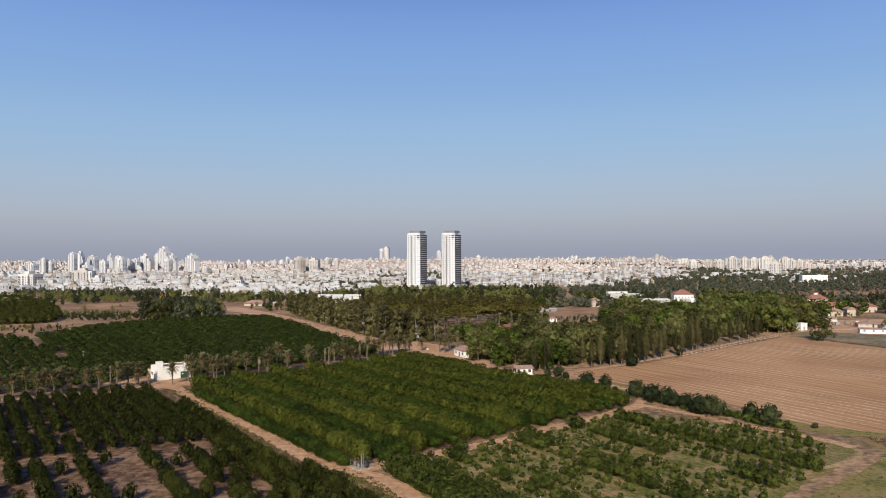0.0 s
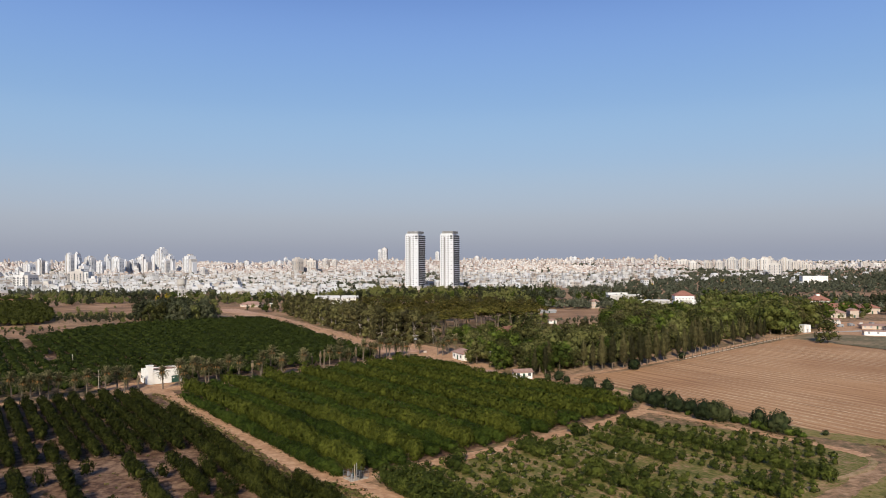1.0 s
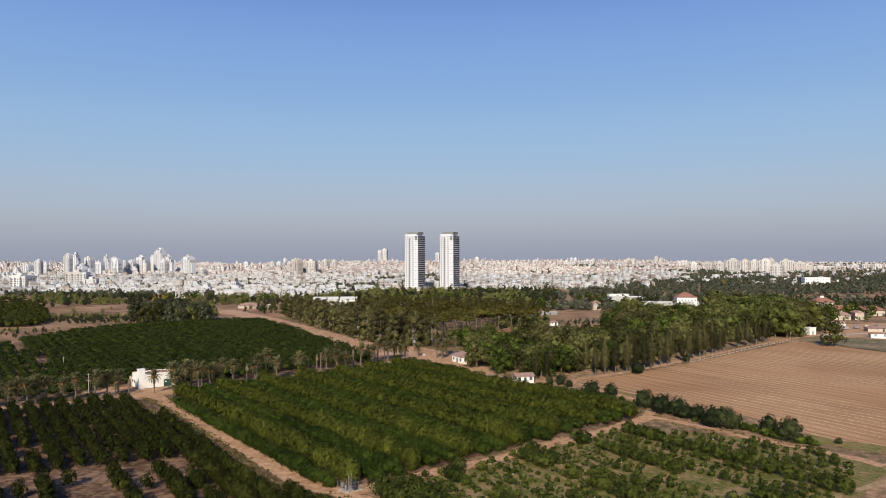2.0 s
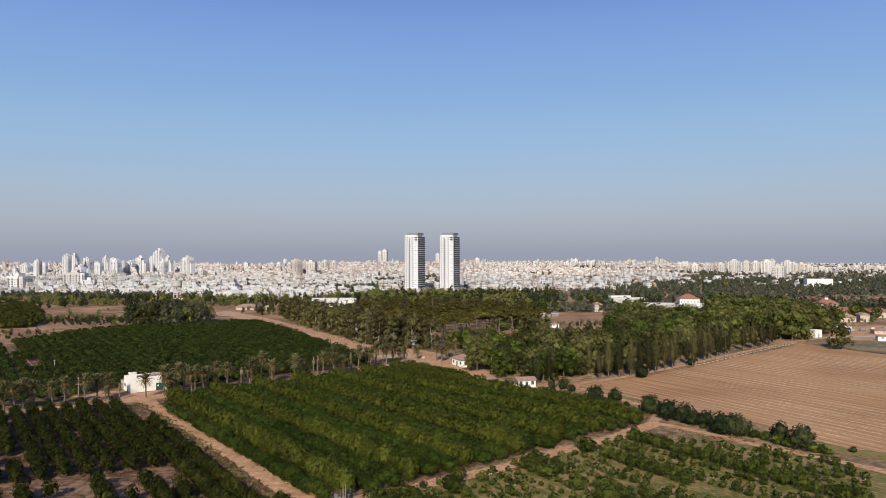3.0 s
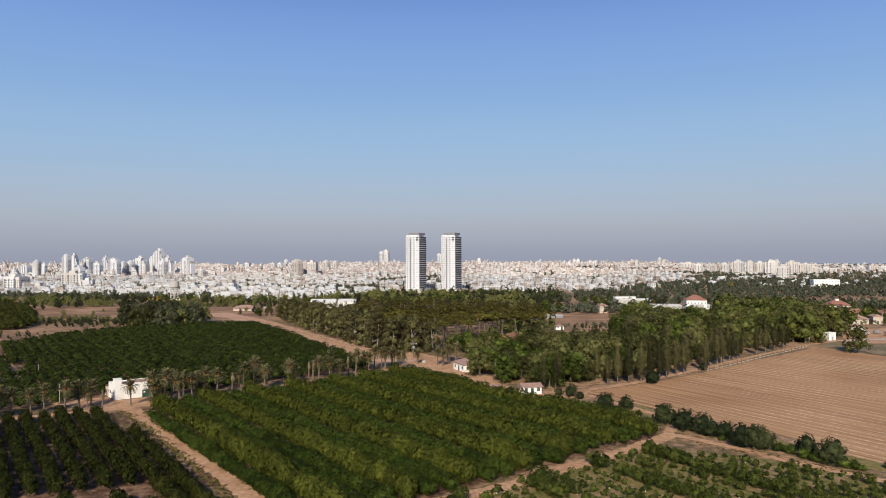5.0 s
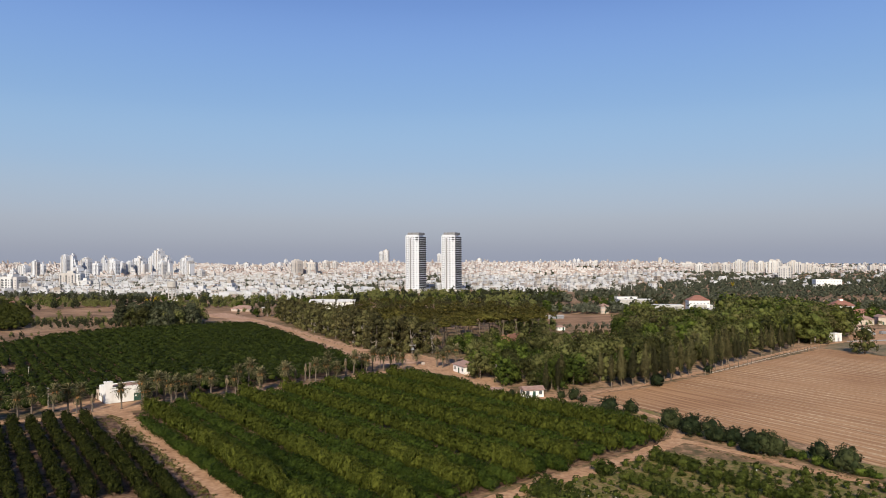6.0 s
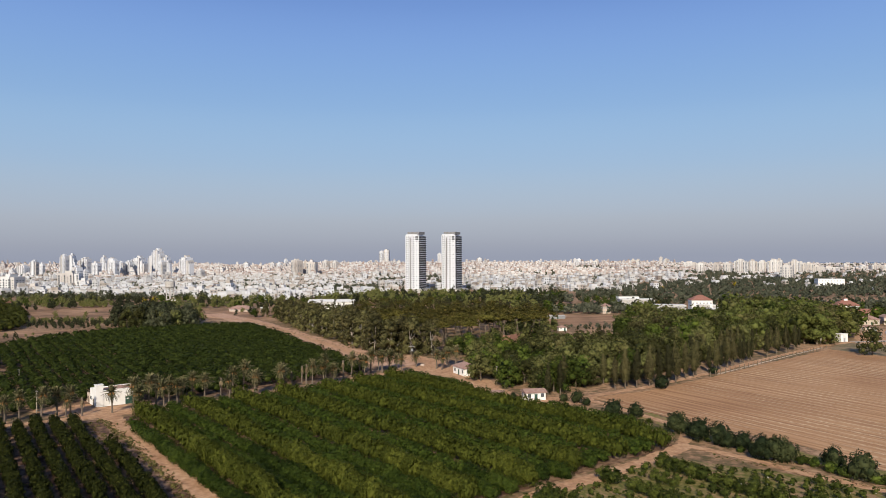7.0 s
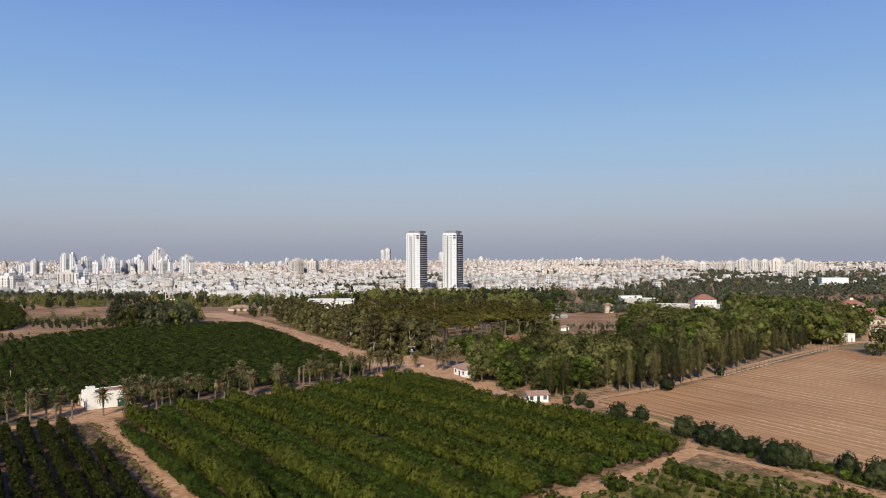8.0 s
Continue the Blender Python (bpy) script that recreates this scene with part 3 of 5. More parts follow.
# low stone wall along the path under the trees
bm = bmesh.new()
for x, y, dx, dy in along([(98, 331), (136, 371), (176, 412)], 2.4):
    box(bm, -1.2, 1.2, -0.16, 0.16, 0, random.uniform(0.16, 0.26), pose(x, y, 0, rz=math.degrees(math.atan2(dy, dx))))
tagged(part("garden_wall", bm, M["stone"]), "low pale stone wall beside the field path", "wall", kind="structure")
post_me = None
for x, y, dx, dy in along([(92, 326), (136, 370), (178, 413)], 4.2):
    if post_me is None:
        b = rod(bmesh.new(), (0, 0, 0), (0, 0, 1.9), 0.16, 0.13, 7)
        box(b, -0.2, 0.2, -0.2, 0.2, -0.05, 0.12)
        ob = part("fence_post", b, M["bark"])
        post_me = ob.data
    else:
        ob = put("fence_post", post_me)
    ob.matrix_basis = pose(x + 0.8, y - 0.9, 0.03, rz=random.uniform(0, 90))
    tagged(ob, "weathered wooden post beside the field path", "post", "posts along the field")


# ---- orchards ----
def citrus_lobes(seed, h, r):
    rng = np.random.default_rng(seed)
    out = [(0, 0, h * 0.47, r * 0.86, r * 0.86, h * 0.47)]
    for i in range(4):
        a = i * 1.57 + rng.random()
        out.append((r * 0.45 * math.cos(a), r * 0.45 * math.sin(a), h * rng.uniform(0.30, 0.70), r * 0.55, r * 0.55, h * 0.30))
    return out


def citrus(seed, h, r, n, size, leaves, label, group, bark="bark", name="orchard_tree"):
    V, T, N = crown(seed, citrus_lobes(seed, h, r), n, size, low=-0.97, core=0.60, cores=1, puff=0.47, ruffle=0.20)
    rng = np.random.default_rng(seed)
    tips = [(r * 0.4 * math.cos(a), r * 0.4 * math.sin(a), h * 0.55) for a in rng.uniform(0, 6.3, 3)]
    return plant(name, limbs(h * 0.25, 0.11, tips, n=5), M[bark], V, T, N, leaves, label, "tree", group)


def kind_of(base, leaves):
    return [citrus(base + i, 4.3, 2.5, 860, 0.26, M[leaves], "rounded dark green citrus tree in an orchard row" if leaves != "citrus_light" else "taller yellow-green citrus tree in an orchard row", "citrus orchard") for i in range(4)]


BIG, PALE, DARK = kind_of(10, "citrus"), kind_of(14, "citrus_light"), kind_of(18, "citrus_dark")
far_citrus = [crown(60 + i, citrus_lobes(60 + i, 4.2, 2.6), 300, 0.32, low=-0.7, core=0.62, cores=1, puff=0.47, ruffle=0.20) for i in range(5)]
far_small = [crown(80 + i, [(0, 0, 2.0, 2.3, 2.3, 1.9), (0.9, -0.4, 2.7, 1.3, 1.3, 1.2)], 70, 0.50, low=-0.2, core=0.66, puff=0.45, ruffle=0.22) for i in range(5)]


def set_tree(models, i, x, y, s, sz=1.0, z=0.0):
    return copy_thing(models[i % len(models)], pose(x, y, z, rz=random.uniform(0, 360)) @ Matrix.Diagonal((s, s, s * sz, 1)))


def spot(x, y, s, sz=1.0):
    return (x, y, 0.0, random.uniform(0, 6.28), s, sz)


spots_a = [p for p in rows_in(BLOCK_A, U_A, 5.1, 2.5, 1, 0.863) if random.random() > 0.015]
spots_a.sort(key=lambda p: p[1] - 0.25 * abs(p[0]))
rest, rest_pale = [], []
for i, (x, y, r) in enumerate(spots_a):
    pale = r % 3 == 0
    s = random.uniform(0.76, 0.94) * (0.94 if pale else 0.92)
    sz = random.uniform(1.35, 1.6) if pale else random.uniform(0.78, 0.98)
    if i < 200:
        set_tree(PALE if pale else BIG, i, x, y, s, sz)
    else:
        (rest_pale if pale else rest).append(spot(x, y, s, sz))
merge("orchard_trees", far_citrus, rest, M["citrus"], "close rows of dark green citrus trees", "trees")
merge("orchard_trees", far_citrus, rest_pale, M["citrus_light"], "taller rows of yellow-green citrus trees", "trees")


B_FULL = (0, 1, 3, 5, 8, 10, 13, -1)
near_b = []
for k in range(-1, 26):
    lane = 56.4 - 4.35 * k
    for j in range(105):
        t = 95 + 2.0 * j + random.uniform(-0.3, 0.3)
        w = lane + random.uniform(-0.25, 0.25)
        x, y = 0.807 * w - 0.590 * t, 0.590 * w + 0.807 * t
        if not inside(BLOCK_B, x, y):
            continue
        side = (y - 163) - 0.52 * (x + 91)
        thin = noise.noise((x * 0.13, y * 0.13, 7)) + 0.5 * noise.noise((x * 0.5, y * 0.5, 2))
        if lane < 50 and -9 + 2 * thin < side < 1 + 3 * thin:
            continue
        if side < 0 and lane < 50 and k not in B_FULL:
            if thin < (0.26 if lane > 25 else 0.0):
                continue
        elif thin > (0.36 if side < 0 or x < -98 else 0.60):
            continue
        near_b.append((x, y, k))
near_b.sort(key=lambda p: -p[0])
rest = []
for i, (x, y, r) in enumerate(near_b):
    s = random.uniform(0.47, 0.64)
    if i < 200:
        set_tree(DARK, i, x, y, s, 1.5)
    else:
        rest.append(spot(x, y, s, 1.5))
if rest:
    merge("orchard_trees", far_citrus, rest, M["citrus_dark"], "rows of dark citrus trees on bare soil", "trees")

SMALL = [citrus(30 + i, 1.6, 1.0, 150, 0.22, M["young"], "small young citrus tree with a whitewashed trunk", "young citrus trees", "whitewash", "young_tree") for i in range(3)]
HEDGE = [citrus(40 + i, 3.3, 2.0, 560, 0.24, M["young"], "bushy green citrus tree among young plantings", "citrus rows in the grass", name="citrus_bush") for i in range(3)]
big_rows = (66.5, 88.0, 109.5, 129.5, 147.5)
for x, y, r in rows_in(BLOCK_D, U_D, 4.3, 2.9, 3):
    o = x * 0.838 + y * 0.545
    a = x * U_D[0] + y * U_D[1]
    d = min(abs(o - b) for b in big_rows)
    if d < 2.2:
        if noise.noise((a * 0.09, o * 0.3, 1)) > -0.38:
            set_tree(HEDGE, r + int(a), x, y, random.uniform(0.66, 1.02))
    elif noise.noise((a * 0.11, o * 0.2, 8)) > (0.16 if x > 34 else 0.36):
        set_tree(HEDGE, r + int(a), x, y, random.uniform(0.42, 0.72))
    elif random.random() > 0.08:
        set_tree(SMALL, r + int(a), x, y, random.uniform(0.6, 1.2))
for x, y, r in rows_in([(-18.5, 152.5), (-13, 157), (10, 128), (3, 120)], U_D, 3.0, 2.4, 9):
    set_tree(HEDGE, r, x, y, random.uniform(0.9, 1.2))

near_c, far_c = [], []
for x, y, r in rows_in(BLOCK_C, U_B, 5.0, 4.2, 4) + rows_in(BLOCK_C2, U_B, 5.0, 4.2, 5):
    (near_c if y < 385 else far_c).append(spot(x, y, random.uniform(0.78, 1.18), random.uniform(0.68, 0.95)))
mid_citrus = [crown(90 + i, [(0, 0, 2.2, 2.3, 2.3, 2.0), (0.8, 0.5, 2.8, 1.4, 1.4, 1.3)], 95, 0.42, low=-0.2, core=0.66, puff=0.45, ruffle=0.22) for i in range(5)]
merge("orchard_trees", mid_citrus, near_c, M["citrus_far"], "dense dark green orchard beyond the palm row", "trees")
merge("orchard_trees", far_small, far_c, M["citrus_far"], "far end of the dense dark green orchard", "trees")
rest = [spot(x, y, random.uniform(1.1, 1.5)) for x, y, r in rows_in(BLOCK_E, U_B, 5.5, 5.0, 6)]
merge("orchard_trees", far_small, rest, M["citrus_dark"], "far dark orchard below the town", "trees")
hide_away(BIG + PALE + DARK + SMALL + HEDGE)


# ---- palms ----
def frond_mesh(name, length, sag, material, width=0.72):
    """An arching rib with pairs of narrow leaflets."""
    V, T = [], []
    k = 8
    pts = [(length * t * (1 - 0.25 * sag * t), 0.0, length * (0.18 * t - sag * t * t)) for t in [i / k for i in range(k + 1)]]
    for i, (x, y, z) in enumerate(pts):
        w = 0.05 * (1 - i / (k + 1))
        V += [(x, -w, z), (x, w, z)]
    for i in range(k):
        a = 2 * i
        T += [(a, a + 1, a + 3), (a, a + 3, a + 2)]
    for i in range(1, 2 * k + 4):
        t = i / (2 * k + 3)
        x, z = length * t * (1 - 0.25 * sag * t), length * (0.18 * t - sag * t * t)
        w = width * (1.25 - t * 0.8) * (0.55 if i < 3 else 1)
        for sgn in (-1, 1):
            b = len(V)
            V += [(x - 0.10, 0, z), (x + 0.10, 0, z), (x + 0.28, sgn * w, z - 0.16)]
            T.append((b, b + 1, b + 2))
    return tris(name, np.array(V), np.array(T), material)


FRONDS = [frond_mesh("frond", 3.0, 0.25, M["frond"], 0.6), frond_mesh("frond", 3.4, 0.50, M["frond"], 0.6), frond_mesh("frond", 3.1, 0.72, M["frond"], 0.6)]
DRY = frond_mesh("dry_frond", 2.2, 0.55, M["dryfrond"], 0.35)


def joined(name, items, parent, material):
    """One mesh out of several fronds at their poses."""
    Vs, Ts, k = [], [], 0
    for me, m in items:
        V = np.empty(len(me.vertices) * 3, np.float32)
        me.vertices.foreach_get("co", V)
        T = np.empty(len(me.loops), np.int32)
        me.loops.foreach_get("vertex_index", T)
        A = np.array(m)
        Vs.append(V.reshape(-1, 3) @ A[:3, :3].T + A[:3, 3])
        Ts.append(T.reshape(-1, 3) + k)
        k += len(me.vertices)
    return put(name, tris(name, np.concatenate(Vs), np.concatenate(Ts), material), parent)


def palm(seed, h, lean, dead=False, fronds=40, apart=True):
    rng = np.random.default_rng(seed)
    e = new("dead_palm" if dead else "palm_tree")
    tagged(e, "dead palm with a hanging grey-brown skirt" if dead else "date palm with a feathery crown and grey trunk", "palm tree", "palm row")
    bm = bmesh.new()
    k = 9
    for i in range(k):
        a, b = i / k, (i + 1) / k
        rod(bm, (lean[0] * a * a, lean[1] * a * a, h * a - 0.05), (lean[0] * b * b, lean[1] * b * b, h * b), 0.34 - 0.08 * a + (0.10 if i == 0 else 0), 0.27 - 0.06 * b, 8)
    bmesh.ops.create_icosphere(bm, subdivisions=1, radius=0.42, matrix=Matrix.Translation((lean[0], lean[1], h - 0.15)) @ Matrix.Diagonal((1, 1, 1.6, 1)))
    part("trunk", bm, M["palmbark"], e)
    top = Matrix.Translation((lean[0], lean[1], h + 0.05))
    green, dry = [], []
    for i in range(0 if dead else fronds):
        el = 84 - 132 * (i + 0.5) / fronds + rng.uniform(-9, 9)
        green.append((FRONDS[0 if el > 40 else 1 if el > 0 else 2], top @ pose(0, 0, 0, 0, -el, i * 137.5 + rng.uniform(-12, 12)) @ Matrix.Scale(rng.uniform(0.88, 1.1), 4)))
    for i in range(16 if dead else 8):
        dry.append((DRY, top @ pose(0, 0, -0.3, 0, rng.uniform(48, 80), i * 137.5 + rng.uniform(-20, 20)) @ Matrix.Scale(rng.uniform(0.75, 1.05) * (1.15 if dead else 0.9), 4)))
    if not dead:
        bm = bmesh.new()
        for i in range(9):
            a, z = i * 2.4 + rng.random(), rng.uniform(0.1, 0.5)
            c, q = math.cos(a), math.sin(a)
            x0, y0 = lean
            rod(bm, (x0 + 0.2 * c, y0 + 0.2 * q, h), (x0 + 0.75 * c, y0 + 0.75 * q, h + z), 0.05, 0.05, 5)
            rod(bm, (x0 + 0.75 * c, y0 + 0.75 * q, h + z), (x0 + 1.15 * c, y0 + 1.15 * q, h + z - 0.75), 0.10, 0.17, 6)
        part("date_bunches", bm, M["datestalk"], e, "hanging orange date stalks")
    if apart:
        for me, m in green + dry:
            put("frond" if me is not DRY else "dry_frond", me, e, m)
    else:
        if green:
            joined("crown", green, e, M["frond"])
        joined("skirt", dry, e, M["dryfrond"])
    return e


SHAPES = ((1, 6.9, (0.3, 0.1), 58), (2, 6.3, (-0.4, 0.2), 50), (3, 7.6, (0.1, -0.5), 60), (4, 5.4, (0.2, 0.3), 62))
PALMS = [palm(k, h, l, fronds=f) for k, h, l, f in SHAPES]
PALMS2 = [palm(k + 10, h, l, fronds=f, apart=False) for k, h, l, f in SHAPES]
DEADP = [palm(7, 6.2, (0.1, 0.1), dead=True, apart=False)]
# the row west of the farmhouse: how far along it and to its side each palm stands
for i, (a, o) in enumerate(((0, 0), (4, -0.5), (10, 3), (8, -3), (13, -1.5), (15, 3.6), (12.5, 2), (18, -1), (21, -2), (25.5, 1), (29, 0.5), (34, 3.2), (38.5, -0.2), (42.5, -3.2))):
    q = a / 58.0
    set_tree(PALMS, i * 3 + (i % 2), -152 + 47 * q + 0.6 * o, 226 + 36 * q - o * 0.7, random.uniform(0.82, 0.98))
set_tree(DEADP, 0, -114.4, 251.8, 0.85)
set_tree(PALMS, 1, -118.6, 250.6, 0.78)
set_tree(PALMS, 0, -107.7, 256.5, 0.86)
# the long row north-east of it
for i, (x, y) in enumerate(((-104.5, 263.4), (-100.2, 257.2), (-100.4, 265), (-99.9, 269.2), (-95, 263.8), (-96.9, 272), (-91.9, 266.6), (-93, 273.7),
                            (-91.5, 277.5), (-86.5, 275.3), (-79.3, 279), (-81.4, 288), (-73, 285.6), (-73.3, 288.6), (-79.6, 294), (-66.2, 292),
                            (-66.8, 296), (-58, 307), (-53.1, 303.6), (-50.6, 309.3), (-54, 312), (-46, 322), (-41.2, 324), (-40, 333), (-35.4, 333.4), (-33.4, 341))):
    set_tree(PALMS2, i * 7 + i // 3, x, y, random.uniform(0.92, 1.1), 0.95)
for i, (x, y) in enumerate(((-30.4, 343.3), (-27.7, 333.8), (-44, 330), (-37.5, 338), (-22.7, 348.5), (-13.9, 343.5), (-11.5, 341), (-8.9, 348), (-10, 355), (-6, 352))):
    set_tree(PALMS2, i * 5 + 3, x, y, random.uniform(0.75, 0.95))
for x, y in ((-83.3, 281.4), (-63.8, 299.5), (-62.6, 310), (-48.6, 319), (-60.5, 308)):
    set_tree(DEADP, 0, x, y, random.uniform(0.85, 1.1))
hide_away(PALMS + PALMS2 + DEADP)


# ---- woods ----
def euc(seed, h):
    lob = cluster(seed, 16, h * 0.28, h * 0.43, h * 0.46, h * 0.135, 1.05)
    V, T, N = crown(seed, lob, 1250, h * 0.026, low=-0.8)
    return plant("eucalyptus", limbs(h * 0.36, h * 0.022, [q[:3] for q in lob[::2]], (h * 0.04, 0)), M["palebark"], V, T, N, M["euc"], "tall grey-green eucalyptus with pale trunk", "tree", "wood by the road")


def pine(seed, h):
    lob = cluster(seed, 12, h * 0.34, h * 0.07, h * 0.84, h * 0.125, 0.55)
    V, T, N = crown(seed, lob, 950, h * 0.028, low=-0.6)
    rng = np.random.default_rng(seed)
    return plant("pine_tree", limbs(h * 0.68, h * 0.020, [q[:3] for q in lob[::2]], (h * rng.uniform(-0.12, 0.12), h * rng.uniform(-0.1, 0.1))), M["bark"], V, T, N, M["pine"], "umbrella pine with an olive flat crown", "tree", "umbrella pines")


def ficus(seed, h, leaves="ficus", label="broad green tree with a dense domed crown", name="broadleaf_tree"):
    lob = cluster(seed, 12, h * 0.42, h * 0.34, h * 0.46, h * 0.20, 0.95)
    V, T, N = crown(seed, lob, 1250, h * 0.032, low=-0.8)
    return plant(name, limbs(h * 0.30, h * 0.028, [q[:3] for q in lob[::3]]), M["bark"], V, T, N, M[leaves], label, "tree", "mixed wood")


def cypress(seed, h):
    rng = np.random.default_rng(seed)
    w = h * rng.uniform(0.095, 0.125)
    lob = [(rng.uniform(-0.2, 0.2), rng.uniform(-0.2, 0.2), h * q, w * s, w * s, h * 0.16) for q, s in ((0.30, 0.80), (0.44, 1.05), (0.58, 0.98), (0.73, 0.74), (0.88, 0.42))]
    V, T, N = crown(seed, lob, 1000, h * 0.019, low=-0.9, core=0.78, puff=0.5, ruffle=0.22)
    return plant("cypress", limbs(h * 0.3, h * 0.019, []), M["bark"], V, T, N, M["cypress"], "slender dark cypress at the field edge", "tree", "cypress row")


def shrub(seed, h, leaves, label, category="bush"):
    lob = cluster(seed, 6, h * 0.42, h * 0.22, h * 0.50, h * 0.36, 1.0) + [(0, 0, h * 0.34, h * 0.5, h * 0.5, h * 0.36)]
    V, T, N = crown(seed, lob, 1000, h * 0.048, low=-0.95, core=0.72)
    return plant("bush", limbs(h * 0.2, h * 0.04, [q[:3] for q in lob[::2]]), M["bark"], V, T, N, M[leaves], label, category, "bushes")


wood_round = [crown(240 + i, cluster(240 + i, 8, 3.6, 2.6, 4.6, 1.7, 0.95), 330, 0.36, low=-0.6, core=0.5) for i in range(4)]
wood_tall = [crown(250 + i, cluster(250 + i, 9, 2.6, 3.4, 4.9, 1.4, 1.05), 330, 0.34, low=-0.6, core=0.5) for i in range(4)]
back_o, back_e, back_b, back_p, back_s = [], [], [], [], []
blob = [crown(200 + i, cluster(200 + i, 5, 3.4, 2.4, 4.8, 2.3, 0.95) + [(0, 0, 2.4, 3.2, 3.2, 2.5)], 150, 0.66, low=-0.5, core=0.56) for i in range(5)]
tallb = [crown(210 + i, cluster(210 + i, 5, 2.4, 3.0, 5.8, 1.9, 1.1) + [(0, 0, 2.8, 2.4, 2.4, 2.9)], 150, 0.62, low=-0.5, core=0.56) for i in range(4)]
umbrella = [crown(220 + i, cluster(220 + i, 8, 3.6, 0.8, 7.6, 1.6, 0.6), 330, 0.36, low=-0.4, core=0.5) for i in range(4)]
citystub = [crown(230 + i, cluster(230 + i, 3, 3.0, 1.6, 3.6, 2.3, 1.1) + [(0, 0, 2.0, 2.4, 2.4, 2.0)], 30, 1.25, low=-0.3, core=0.62) for i in range(4)]
spots_o, spots_e, spots_b = [], [], []


EUC = [euc(100 + i, 17) for i in range(4)]
PINE = [pine(110 + i, 14) for i in range(4)]
FIC = [ficus(120 + i, 13) for i in range(3)]
OAK = [ficus(130 + i, 13, "shrub", "dark olive-green tree in the mixed wood", "wood_tree") for i in range(3)]
SUN = [ficus(135 + i, 13, "sunny", "tall yellow-green tree at the end of the wood", "wood_tree") for i in range(3)]
GREY = [ficus(145 + i, 14, "greyleaf", "dark grey-green tree above the far orchard", "wood_tree") for i in range(3)]
CYP = [cypress(140 + i, 13) for i in range(4)]
BUSH = [shrub(150 + i, 3.0, "darkbush", "dark rounded bush at the field edge") for i in range(3)]
GREENB = [shrub(160 + i, 3.0, "ficus", "bright green low bush beside the track") for i in range(2)]

n = 0
# eucalyptus along the earth road
for k in range(3):
    for x, y, dx, dy in along([(-44, 396), (-60, 420), (-100, 495), (-138, 570), (-150, 600)], 9.5):
        n += 1
        x, y = x + 7.5 * k + random.uniform(-2, 2), y + 4 * k + random.uniform(-2.5, 2.5)
        set_tree(EUC if random.random() < 0.8 else OAK, n, x, y, random.uniform(0.78, 1.02) * (0.92 if y > 480 else 1.0))
for x, y in ((-46, 388), (-38, 384), (-33, 392), (-28, 388), (-40, 398), (-22, 398), (-30, 406), (-18, 388)):
    n += 1
    set_tree(EUC, n, x, y, random.uniform(0.85, 1.1))
# umbrella pines
for x, y in scatter([(-52, 425), (-18, 408), (4, 428), (30, 452), (52, 470), (50, 530), (-20, 545), (-70, 520)], 9.5, 21):
    n += 1
    if y > 478:
        back_p.append(spot(x, y, random.uniform(1.2, 1.55)))
    elif random.random() < 0.9:
        set_tree(PINE, n, x, y, random.uniform(0.82, 1.08))
# mixed wood behind the eucalyptus
for x, y in scatter([(-70, 525), (-20, 550), (50, 535), (62, 640), (-40, 700), (-150, 720), (-165, 640), (-125, 585)], 12, 22):
    n += 1
    if not (-178 < x < -92 and y > 640):
        (back_e, back_o, back_p, back_e)[n % 4].append(spot(x, y, random.uniform(0.95, 1.4)))
# broad trees round the huts
for x, y in scatter([(2, 316), (12, 298), (30, 292), (42, 302), (48, 330), (20, 368), (2, 362)], 8.0, 23):
    n += 1
    set_tree(FIC if random.random() < 0.6 else OAK, n, x, y, random.uniform(0.70, 0.92))
# the cypress row along the field
for x, y, dx, dy in along([(26, 287), (41, 291), (68, 305), (106, 346), (140, 385), (166, 411)], 5.0):
    n += 1
    if random.random() < 0.9:
        set_tree(CYP, n, x + random.uniform(-1, 1), y + random.uniform(-1, 1.5), random.uniform(0.66, 1.12) * (1.15 if x < 110 else 0.9), 1.0)
for x, y, dx, dy in along([(28, 293), (62, 310), (100, 354), (134, 392), (162, 418)], 5.4):
    n += 1
    set_tree(CYP if n % 3 == 0 else OAK, n, x - 3 + random.uniform(-1.5, 1.5), y + 3 + random.uniform(-1.5, 1.5), random.uniform(0.8, 1.0) if n % 3 == 0 else random.uniform(0.5, 0.75))
for x, y in scatter([(-14, 392), (4, 376), (16, 400), (14, 422), (-6, 416)], 6.5, 26):
    n += 1
    set_tree((OAK, FIC, OAK)[n % 3], n, x, y, random.uniform(0.45, 0.7))
